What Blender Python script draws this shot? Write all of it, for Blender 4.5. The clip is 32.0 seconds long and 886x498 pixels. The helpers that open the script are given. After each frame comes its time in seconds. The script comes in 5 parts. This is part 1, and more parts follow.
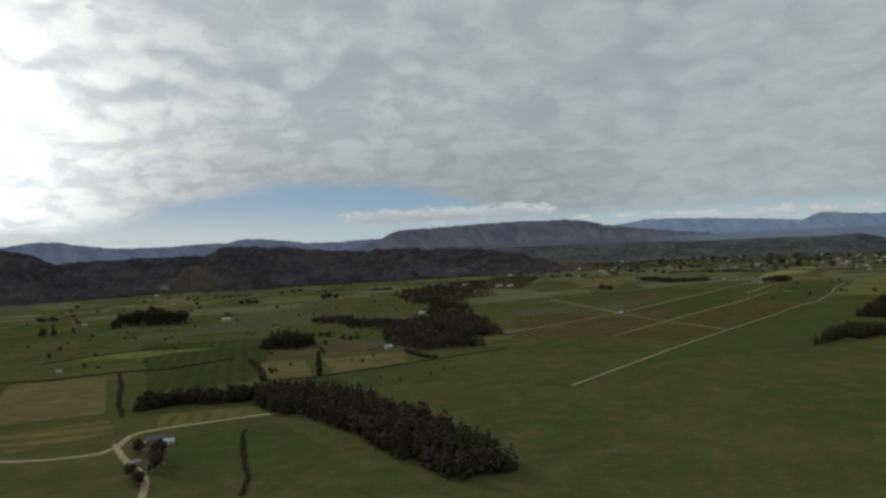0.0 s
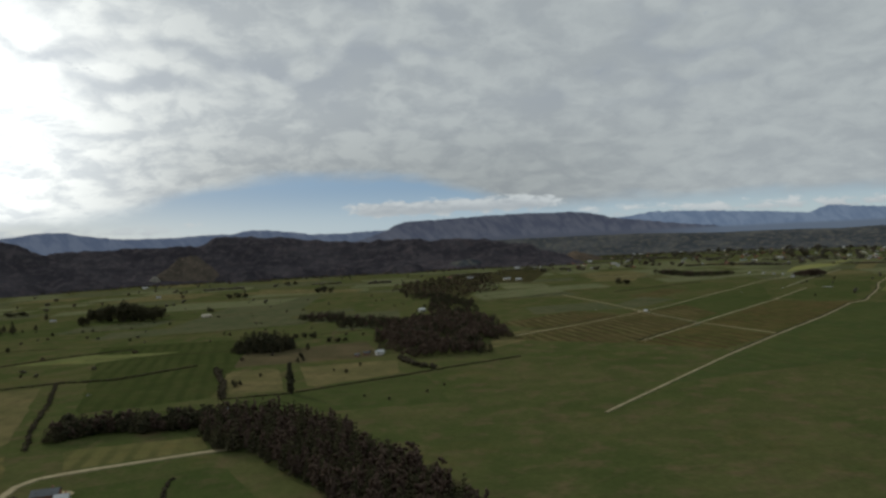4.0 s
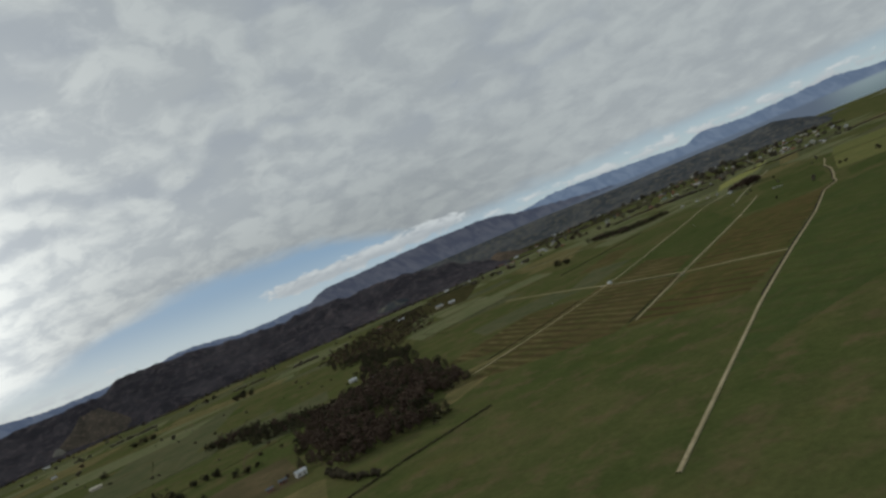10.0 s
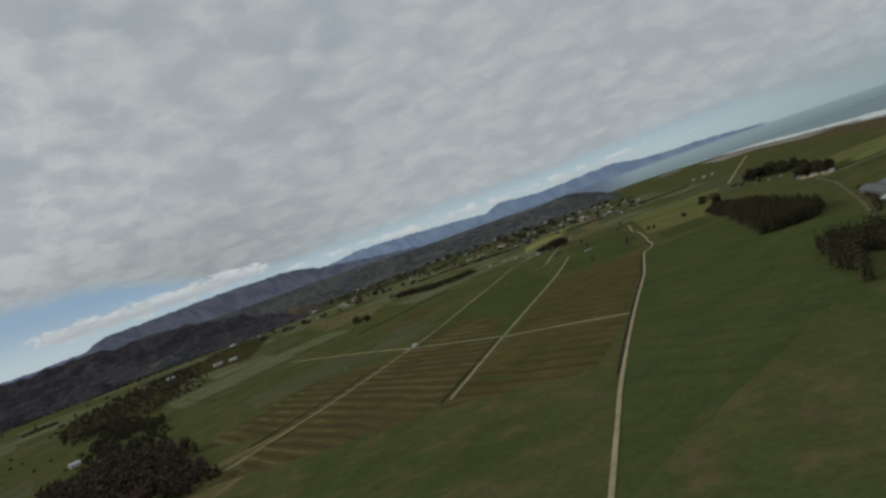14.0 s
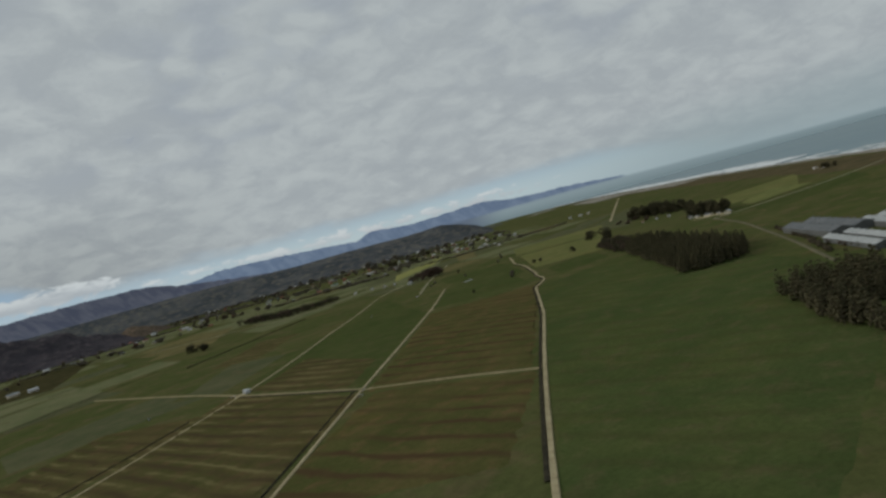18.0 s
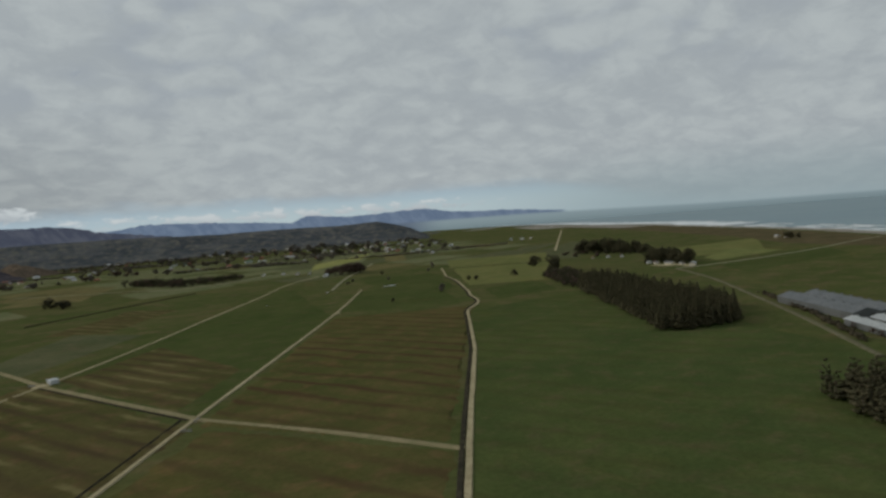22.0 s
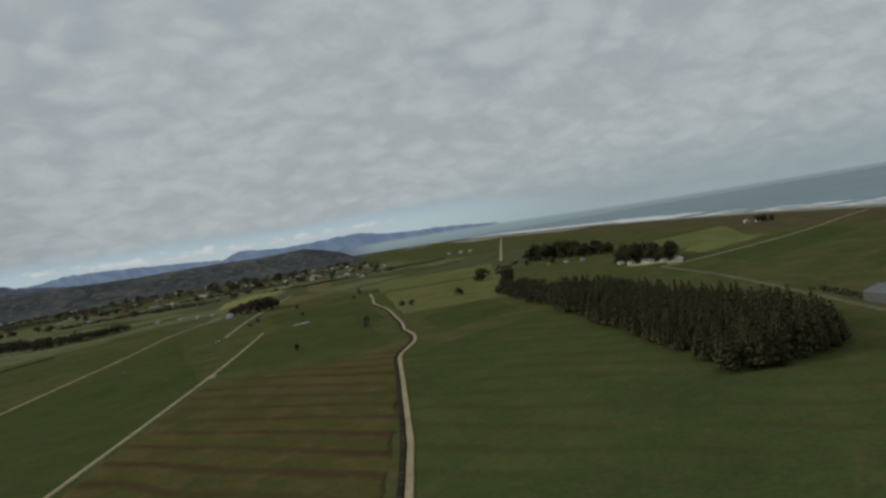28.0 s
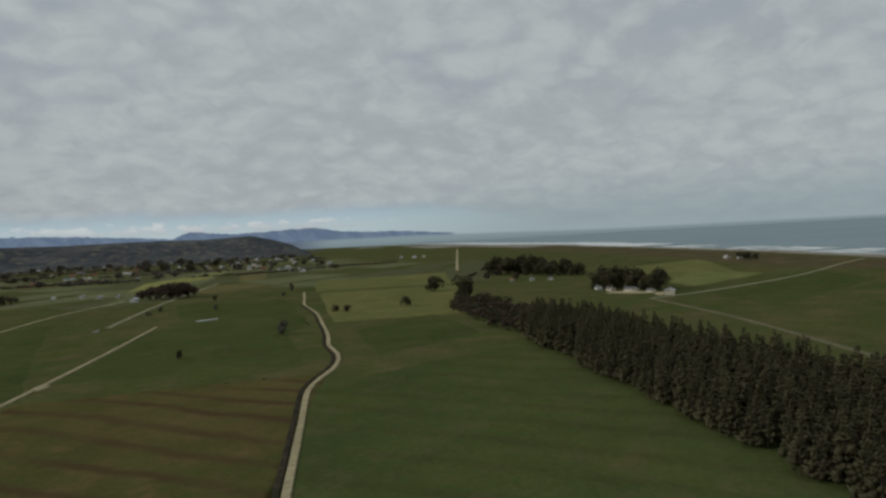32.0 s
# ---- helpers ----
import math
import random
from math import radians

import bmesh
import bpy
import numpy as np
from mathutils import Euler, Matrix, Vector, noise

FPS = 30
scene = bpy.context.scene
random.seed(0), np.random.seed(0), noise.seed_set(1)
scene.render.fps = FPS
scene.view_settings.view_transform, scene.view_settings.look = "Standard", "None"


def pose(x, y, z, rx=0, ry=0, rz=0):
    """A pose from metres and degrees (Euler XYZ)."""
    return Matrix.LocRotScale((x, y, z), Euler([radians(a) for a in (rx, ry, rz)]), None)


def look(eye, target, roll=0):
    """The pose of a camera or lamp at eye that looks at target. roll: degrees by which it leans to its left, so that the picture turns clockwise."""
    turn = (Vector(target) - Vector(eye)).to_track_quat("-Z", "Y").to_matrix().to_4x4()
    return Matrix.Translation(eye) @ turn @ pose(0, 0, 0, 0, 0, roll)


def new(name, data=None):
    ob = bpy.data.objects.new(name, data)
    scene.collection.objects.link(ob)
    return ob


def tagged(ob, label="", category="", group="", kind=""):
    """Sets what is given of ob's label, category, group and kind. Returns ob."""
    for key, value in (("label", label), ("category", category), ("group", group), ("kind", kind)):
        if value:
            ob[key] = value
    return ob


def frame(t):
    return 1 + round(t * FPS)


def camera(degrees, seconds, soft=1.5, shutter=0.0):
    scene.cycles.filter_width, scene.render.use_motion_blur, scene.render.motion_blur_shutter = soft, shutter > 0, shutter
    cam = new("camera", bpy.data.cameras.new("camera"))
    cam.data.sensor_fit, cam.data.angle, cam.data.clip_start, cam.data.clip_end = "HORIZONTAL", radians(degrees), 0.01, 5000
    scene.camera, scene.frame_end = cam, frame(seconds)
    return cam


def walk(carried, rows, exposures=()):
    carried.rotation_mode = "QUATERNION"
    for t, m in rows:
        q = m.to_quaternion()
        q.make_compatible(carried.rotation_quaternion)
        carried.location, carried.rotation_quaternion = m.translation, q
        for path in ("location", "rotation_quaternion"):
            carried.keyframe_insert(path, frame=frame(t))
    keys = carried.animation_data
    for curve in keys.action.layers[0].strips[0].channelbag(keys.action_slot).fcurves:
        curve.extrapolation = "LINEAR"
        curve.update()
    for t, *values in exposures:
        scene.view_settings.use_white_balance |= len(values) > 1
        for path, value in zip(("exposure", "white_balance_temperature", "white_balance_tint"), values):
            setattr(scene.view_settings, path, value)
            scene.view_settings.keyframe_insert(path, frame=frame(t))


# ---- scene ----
# ---------------------------------------------------------------- camera
cam = camera(64.0, 32.0, soft=2.8)
# seconds, x, y, z, heading, pitch, roll
PATH = [
    (0, 1.3, 1.8, 122.79, -2.62, -0.21, -2.81),
    (0.5, 2.5, 18.2, 122.37, -2.65, -0.21, -2.01),
    (1, 3.7, 34.5, 121.96, -2.85, -0.07, -1.65),
    (1.5, 4.9, 50.9, 121.53, -3.03, -0.01, -0.98),
    (2, 6.1, 67.2, 121.09, -2.87, 0.32, 0.71),
    (2.5, 7.4, 83.7, 120.62, -2.80, 0.08, 0.24),
    (4.5, 12.9, 150.0, 118.29, -2.09, -0.94, -3.00),
    (5, 14.6, 166.8, 117.54, -2.47, -0.83, -1.88),
    (5.5, 16.4, 183.8, 116.70, -2.97, -0.95, -1.58),
    (6, 18.4, 201.0, 115.76, -3.22, -1.07, -3.25),
    (6.5, 20.5, 218.3, 114.73, -3.34, -0.85, -6.00),
    (7, 22.9, 235.7, 113.61, -3.43, -0.65, -9.79),
    (7.5, 25.6, 253.4, 112.39, -3.59, -0.24, -11.21),
    (8, 28.6, 271.2, 111.08, -4.45, 0.03, -14.10),
    (8.5, 31.8, 289.2, 109.69, -5.33, 0.48, -16.56),
    (9, 35.4, 307.3, 108.23, -6.42, 0.76, -18.31),
    (9.5, 39.3, 325.5, 106.70, -7.71, 0.72, -21.26),
    (10, 43.6, 343.9, 105.13, -9.09, 0.69, -23.13),
    (10.5, 48.3, 362.3, 103.51, -11.50, 0.39, -23.99),
    (11, 53.4, 380.7, 101.87, -14.14, 0.13, -24.68),
    (11.5, 58.9, 399.2, 100.21, -16.23, -0.31, -22.52),
    (12, 64.8, 417.5, 98.55, -18.22, -0.36, -21.81),
    (12.5, 71.1, 435.8, 96.90, -20.54, 0.05, -21.92),
    (13, 77.9, 453.9, 95.26, -22.06, -0.23, -21.71),
    (13.5, 85.1, 471.9, 93.65, -23.56, -0.60, -20.35),
    (14, 92.7, 489.5, 92.07, -25.34, -0.85, -19.67),
    (14.5, 100.7, 506.9, 90.53, -27.24, -0.91, -17.69),
    (16.5, 136.5, 572.7, 84.79, -32.05, -1.24, -18.59),
    (17, 146.1, 588.0, 83.47, -33.28, -1.03, -17.73),
    (17.5, 156.0, 602.9, 82.19, -34.57, -1.43, -17.30),
    (18, 166.1, 617.3, 80.96, -36.05, -1.79, -15.72),
    (18.5, 176.3, 631.2, 79.77, -37.40, -2.16, -14.18),
    (19, 186.7, 644.6, 78.61, -38.76, -2.43, -12.67),
    (19.5, 197.1, 657.6, 77.49, -39.81, -2.68, -10.60),
    (20, 207.6, 670.2, 76.39, -40.65, -2.68, -8.69),
    (20.5, 218.1, 682.4, 75.31, -41.22, -2.65, -6.73),
    (21, 228.7, 694.3, 74.25, -41.30, -2.49, -4.34),
    (21.5, 239.2, 705.9, 73.20, -41.43, -2.62, -3.98),
    (22, 249.8, 717.2, 72.18, -41.41, -2.36, -4.51),
    (22.5, 260.3, 728.3, 71.16, -41.55, -1.98, -5.59),
    (23, 270.9, 739.2, 70.16, -41.91, -1.70, -6.49),
    (23.5, 281.4, 750.0, 69.17, -42.29, -1.41, -7.69),
    (24, 292.0, 760.6, 68.20, -42.76, -1.14, -8.29),
    (24.5, 302.5, 771.1, 67.25, -43.39, -1.18, -8.36),
    (25, 313.1, 781.5, 66.32, -43.91, -1.47, -6.91),
    (25.5, 323.7, 791.7, 65.40, -44.78, -1.34, -5.33),
    (26, 334.3, 801.9, 64.49, -45.54, -1.51, -4.84),
    (26.5, 344.9, 811.9, 63.60, -46.13, -1.60, -5.33),
    (28.5, 387.2, 850.9, 60.12, -46.84, -1.37, -10.50),
    (29, 397.7, 860.4, 59.27, -47.74, -1.45, -9.94),
    (29.5, 408.2, 869.8, 58.42, -48.68, -1.42, -8.48),
    (30, 418.7, 879.1, 57.57, -49.42, -1.37, -5.75),
    (30.5, 429.2, 888.4, 56.72, -50.06, -1.44, -3.56),
    (31, 439.6, 897.6, 55.88, -50.39, -1.69, -2.17),
    (31.5, 450.1, 906.9, 55.04, -50.54, -1.58, -2.56),
    (32, 460.5, 916.0, 54.19, -50.39, -1.25, -3.13),
]


def eye_pose(x, y, z, yaw, pitch, roll):
    return pose(x, y, z, 90 + pitch, 0, yaw) @ pose(0, 0, 0, 0, 0, roll)


walk(cam, [(r[0], eye_pose(*r[1:])) for r in PATH], exposures=())

# ---------------------------------------------------------------- light
SUN_AZ, SUN_EL = radians(-40), radians(24)      # azimuth from +y towards +x
sun_data = bpy.data.lights.new("sun", "SUN")
sun_data.energy, sun_data.angle, sun_data.color = 1.3, radians(8), (1.0, 0.95, 0.86)
sun = new("sun", sun_data)
sun_dir = Vector((math.sin(SUN_AZ) * math.cos(SUN_EL), math.cos(SUN_AZ) * math.cos(SUN_EL), math.sin(SUN_EL)))
sun.matrix_world = look(sun_dir * 100, (0, 0, 0))


class Nodes:
    """Short hand for building node trees."""

    def __init__(self, tree):
        self.tree = tree
        tree.nodes.clear()

    def add(self, kind, **values):
        node = self.tree.nodes.new(kind)
        for key, value in values.items():
            if key in ("operation", "blend_type", "data_type", "sky_type", "sun_disc", "sun_elevation", "sun_rotation",
                       "interpolation_type", "clamp", "use_clamp", "wave_type", "bands_direction", "feature",
                       "noise_dimensions", "altitude", "air_density", "dust_density", "ozone_density"):
                setattr(node, key, value)
            else:
                node.inputs[key.replace("_", " ")].default_value = value
        return node

    def link(self, a, b):
        self.tree.links.new(a, b)

    def math(self, op, a, b=None, c=None, clamp=False):
        node = self.tree.nodes.new("ShaderNodeMath")
        node.operation, node.use_clamp = op, clamp
        for i, v in enumerate((a, b, c)):
            if v is None:
                continue
            if isinstance(v, (int, float)):
                node.inputs[i].default_value = v
            else:
                self.link(v, node.inputs[i])
        return node.outputs[0]

    def step(self, v, lo, hi, a=0.0, b=1.0):
        node = self.tree.nodes.new("ShaderNodeMapRange")
        node.interpolation_type = "SMOOTHSTEP"
        self.link(v, node.inputs[0])
        for i, w in enumerate((lo, hi, a, b)):
            node.inputs[i + 1].default_value = w
        return node.outputs[0]

    def mix(self, f, a, b, blend="MIX"):
        node = self.tree.nodes.new("ShaderNodeMix")
        node.data_type, node.blend_type = "RGBA", blend
        for v, s in ((f, node.inputs[0]), (a, node.inputs[6]), (b, node.inputs[7])):
            if isinstance(v, (int, float)):
                s.default_value = v
            elif isinstance(v, tuple):
                s.default_value = (*v, 1)
            else:
                self.link(v, s)
        return node.outputs[2]

    def noise(self, vec, scale, detail=4.0, rough=0.55, distort=0.0):
        node = self.tree.nodes.new("ShaderNodeTexNoise")
        if vec is not None:
            self.link(vec, node.inputs["Vector"])
        for key, v in (("Scale", scale), ("Detail", detail), ("Roughness", rough), ("Distortion", distort)):
            node.inputs[key].default_value = v
        return node.outputs["Fac"]

    def combine(self, x, y, z=0.0):
        node = self.tree.nodes.new("ShaderNodeCombineXYZ")
        for i, v in enumerate((x, y, z)):
            if isinstance(v, (int, float)):
                node.inputs[i].default_value = v
            else:
                self.link(v, node.inputs[i])
        return node.outputs[0]


# skylines of the ranges too far off to shift: azimuth and height in degrees
WEST_RANGE = [(-36, 1.25), (-29.3, 1.39), (-27.6, 1.64), (-25.9, 1.65), (-24.8, 1.40), (-22.2, 1.01), (-18.4, 0.97), (-16.3, 1.10), (-14.3, 1.06), (-13.0, 1.34), (-11.8, 1.28), (-10.0, 1.09), (-8.3, 0.81), (-5.6, 0.76), (-3.8, 0.88), (-1.5, 0.84), (4, 0.6), (9, 0.0)]
TABLE_MOUNTAIN = [(-5, 0.0), (-2.6, 0.72), (-1.7, 1.18), (-0.8, 1.50), (1.5, 1.52), (4.0, 1.62), (6.7, 1.70), (9.4, 1.72), (11.0, 1.66), (12.6, 1.66), (13.9, 1.52), (14.8, 1.30), (15.6, 1.05), (18, 0.72), (21, 0.3), (24, 0.0)]
FAR_RANGE = [(6, 0.4), (13, 0.95), (15.4, 1.02), (17, 1.08), (18.8, 1.36), (21, 1.28), (23.5, 1.16), (25, 1.04), (27, 0.92), (29.6, 0.66), (30.3, 0.98), (30.9, 1.18), (32.4, 0.98), (34.2, 0.84), (36, 0.88), (38.2, 0.98), (40.2, 1.02), (41.4, 0.80), (42.4, 0.62), (44, 0.50), (46.3, 0.44), (48, 0.34), (50, 0.14), (52, 0.0)]


def skyline(n, az, points):
    """Height of a skyline over an azimuth, both in degrees."""
    ramp = n.tree.nodes.new("ShaderNodeValToRGB")
    ramp.color_ramp.interpolation = "LINEAR"
    stops = ramp.color_ramp.elements
    while len(stops) < len(points):
        stops.new(0.5)
    for stop, (a, e) in zip(stops, points):
        stop.position, stop.color = (a + 60) / 120, (e / 2, e / 2, e / 2, 1)
    n.link(n.math("MULTIPLY_ADD", az, 1 / 120, 0.5), ramp.inputs[0])
    return n.math("MULTIPLY", ramp.outputs[0], 2.0)


def make_world():
    """A broken deck of stratocumulus with a clear band along the horizon, over far ranges and the open sea."""
    world = bpy.data.worlds.new("sky")
    world.use_nodes = True
    scene.world = world
    n = Nodes(world.node_tree)
    tc = n.add("ShaderNodeTexCoord")
    sep = n.add("ShaderNodeSeparateXYZ")
    n.link(tc.outputs["Generated"], sep.inputs[0])
    x, y, z = sep.outputs
    az = n.math("MULTIPLY", n.math("ARCTAN2", x, y), 57.2958)
    el = n.math("MULTIPLY", n.math("ARCSINE", z), 57.2958)
    zz = n.math("ADD", n.math("MAXIMUM", z, 0.0), 0.36)
    deck = n.combine(n.math("DIVIDE", x, zz), n.math("DIVIDE", y, zz))
    wobble = n.add("ShaderNodeTexNoise", Scale=6.0, Detail=4.0)
    n.link(deck, wobble.inputs["Vector"])
    warp = n.add("ShaderNodeVectorMath", operation="MULTIPLY_ADD")
    n.link(wobble.outputs["Color"], warp.inputs[0])
    warp.inputs[1].default_value = (0.14, 0.14, 0.0)
    n.link(deck, warp.inputs[2])
    cell = n.add("ShaderNodeTexVoronoi", feature="SMOOTH_F1", Scale=11.5, Smoothness=0.8)
    n.link(warp.outputs[0], cell.inputs["Vector"])
    big = n.noise(deck, 1.7, 3, 0.5)
    puff = n.noise(warp.outputs[0], 10.0, 6, 0.6)
    fine = n.noise(warp.outputs[0], 27.0, 5, 0.65)
    heapy = n.math("SUBTRACT", 0.9, cell.outputs["Distance"])
    tone = n.math("ADD", n.math("MULTIPLY", heapy, 0.34), n.math("ADD", n.math("MULTIPLY", puff, 0.46), n.math("ADD", n.math("MULTIPLY", big, 0.30), n.math("MULTIPLY", fine, 0.36))))
    # glow of the hidden sun through the deck
    dotn = n.add("ShaderNodeVectorMath", operation="DOT_PRODUCT")
    n.link(tc.outputs["Generated"], dotn.inputs[0])
    dotn.inputs[1].default_value = (math.sin(radians(-35)) * math.cos(radians(11)), math.cos(radians(-35)) * math.cos(radians(11)), math.sin(radians(11)))
    near = n.math("MAXIMUM", dotn.outputs["Value"], 0.0)
    glow = n.math("ADD", n.math("MULTIPLY", n.math("POWER", near, 60.0), 0.75), n.math("ADD", n.math("MULTIPLY", n.math("POWER", near, 15.0), 0.31), n.math("MULTIPLY", n.math("POWER", near, 5.0), 0.05)))
    lit = n.step(tone, 0.54, 0.90)
    crisp = n.step(az, 26.0, -18.0)
    lit = n.math("ADD", n.math("MULTIPLY", n.math("SUBTRACT", lit, 0.5), n.math("ADD", 1.0, n.math("MULTIPLY", crisp, 0.5))), n.math("ADD", 0.5, n.math("MULTIPLY", crisp, 0.04)), clamp=True)
    cloud = n.mix(lit, (0.342, 0.380, 0.402), (0.420, 0.463, 0.474))
    cloud = n.mix(1.0, cloud, n.mix(1.0, n.combine(glow, glow, glow), n.mix(lit, (0.70, 0.72, 0.72), (1.12, 1.11, 1.04)), "MULTIPLY"), "ADD")
    under = n.math("SUBTRACT", 1.0, n.math("MULTIPLY", n.math("MULTIPLY", n.step(az, 28.0, 6.0), n.step(el, 11.0, 4.0)), n.math("MULTIPLY", n.step(az, -26.0, -12.0), 0.2)))
    cloud = n.mix(1.0, cloud, n.combine(under, under, under), "MULTIPLY")
    sky = n.add("ShaderNodeTexSky", sky_type="NISHITA", sun_disc=False, sun_elevation=SUN_EL, sun_rotation=SUN_AZ, altitude=50.0)
    clear = n.mix(1.0, sky.outputs[0], (0.085, 0.09, 0.1), "MULTIPLY")
    low = n.step(el, 0.6, 4.5)
    band = n.mix(low, n.mix(n.step(az, 6.0, 24.0), (0.35, 0.48, 0.58), (0.43, 0.54, 0.585)), (0.165, 0.285, 0.440))
    clear = n.mix(0.85, clear, band)
    # thin places in the deck where blue shows
    thin = n.math("MULTIPLY", n.step(n.noise(deck, 2.4, 3, 0.5), 0.42, 0.60), n.step(el, 7.0, 13.0))
    speck = n.noise(warp.outputs[0], 11.0, 5, 0.6)
    gap = n.step(n.math("ADD", cell.outputs["Distance"], n.math("MULTIPLY", n.math("SUBTRACT", fine, 0.5), 0.5)), 0.36, 0.66)
    hole = n.math("MULTIPLY", n.math("MAXIMUM", n.step(speck, 0.63, 0.74), n.math("MULTIPLY", gap, 0.42)), thin)
    cloud = n.mix(n.math("MULTIPLY", hole, 0.55), cloud, (0.225, 0.270, 0.355))
    # ragged lower edge of the deck
    ragged = n.noise(n.combine(n.math("MULTIPLY", az, 0.13), n.math("MULTIPLY", el, 0.45)), 1.0, 5, 0.6)
    bump = n.math("MULTIPLY", n.step(n.math("ABSOLUTE", n.math("ADD", az, 7.0)), 19.0, 4.0), 2.9)
    sea = n.step(az, 46.0, 66.0)
    edge = n.math("ADD", n.math("ADD", 2.15, bump), n.math("MULTIPLY", n.math("SUBTRACT", ragged, 0.5), 2.0))
    edge = n.math("SUBTRACT", edge, n.math("MULTIPLY", sea, 2.6))
    over = n.step(n.math("SUBTRACT", el, edge), -0.45, 0.95)
    colour = n.mix(over, clear, cloud)
    murk = n.math("MULTIPLY", n.step(el, 5.2, 0.2), n.step(az, 40.0, 60.0))
    colour = n.mix(n.math("MULTIPLY", murk, 0.72), colour, (0.245, 0.314, 0.338))
    # small fair weather clouds along the hills
    cu = n.noise(n.combine(n.math("MULTIPLY", az, 0.62), n.math("MULTIPLY", el, 1.7)), 1.0, 8, 0.62, 0.3)
    crest = n.math("SUBTRACT", 1.55, n.math("MULTIPLY", n.math("SUBTRACT", az, 14.0), 0.010))
    row = n.math("MULTIPLY", n.step(n.math("ABSOLUTE", n.math("SUBTRACT", el, crest)), 0.85, 0.1), n.math("MULTIPLY", n.step(az, 50, 41), n.step(az, 10, 16)))
    west = n.math("MULTIPLY", n.step(n.math("ABSOLUTE", n.math("SUBTRACT", el, 1.6)), 0.7, 0.1), n.step(az, -12, -19))
    heap = n.math("MULTIPLY", n.step(n.math("ABSOLUTE", n.math("SUBTRACT", el, 2.55)), 1.05, 0.15), n.step(n.math("ABSOLUTE", n.math("SUBTRACT", az, 3.2)), 11.5, 6.0))
    most = n.math("MAXIMUM", n.math("MAXIMUM", n.math("MULTIPLY", row, 0.26), n.math("MULTIPLY", west, 0.22)), n.math("MULTIPLY", heap, 0.42))
    amount = n.math("MULTIPLY", n.step(n.math("ADD", cu, most), 0.66, 0.82), n.step(most, 0.02, 0.09))
    flat = n.step(n.math("SUBTRACT", el, n.math("ADD", n.math("MULTIPLY", heap, 1.35), 0.75)), 0.0, 0.9)
    colour = n.mix(amount, colour, n.mix(n.math("MULTIPLY", flat, n.step(cu, 0.3, 0.62)), (0.37, 0.41, 0.44), (0.53, 0.575, 0.59)))
    # the far ranges, blue with distance: haze and slope shading painted into the colours
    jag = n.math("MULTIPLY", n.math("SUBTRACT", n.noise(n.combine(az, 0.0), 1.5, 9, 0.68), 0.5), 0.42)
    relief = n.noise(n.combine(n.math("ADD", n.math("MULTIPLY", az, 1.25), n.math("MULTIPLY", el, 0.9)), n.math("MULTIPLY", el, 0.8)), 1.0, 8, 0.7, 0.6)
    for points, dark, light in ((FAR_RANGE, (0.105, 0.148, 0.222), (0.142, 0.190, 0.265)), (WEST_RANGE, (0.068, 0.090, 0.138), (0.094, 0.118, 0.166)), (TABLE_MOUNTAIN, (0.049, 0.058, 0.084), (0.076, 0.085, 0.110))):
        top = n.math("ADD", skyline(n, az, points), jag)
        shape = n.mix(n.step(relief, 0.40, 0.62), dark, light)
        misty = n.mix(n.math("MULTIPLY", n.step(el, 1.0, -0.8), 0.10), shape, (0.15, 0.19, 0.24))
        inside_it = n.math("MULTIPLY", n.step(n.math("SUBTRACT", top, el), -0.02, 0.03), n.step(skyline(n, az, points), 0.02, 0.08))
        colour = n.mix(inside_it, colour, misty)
    # below the horizon: land painted as haze, and open sea paling into haze
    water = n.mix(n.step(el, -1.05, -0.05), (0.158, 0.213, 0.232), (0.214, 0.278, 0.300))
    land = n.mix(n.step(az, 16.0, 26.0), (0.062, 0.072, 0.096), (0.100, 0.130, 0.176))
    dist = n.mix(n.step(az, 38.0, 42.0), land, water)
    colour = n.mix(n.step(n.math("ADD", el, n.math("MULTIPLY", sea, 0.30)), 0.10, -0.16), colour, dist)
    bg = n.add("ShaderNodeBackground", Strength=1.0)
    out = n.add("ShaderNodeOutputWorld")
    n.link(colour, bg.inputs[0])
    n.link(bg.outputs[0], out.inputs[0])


make_world()

# ---------------------------------------------------------------- materials


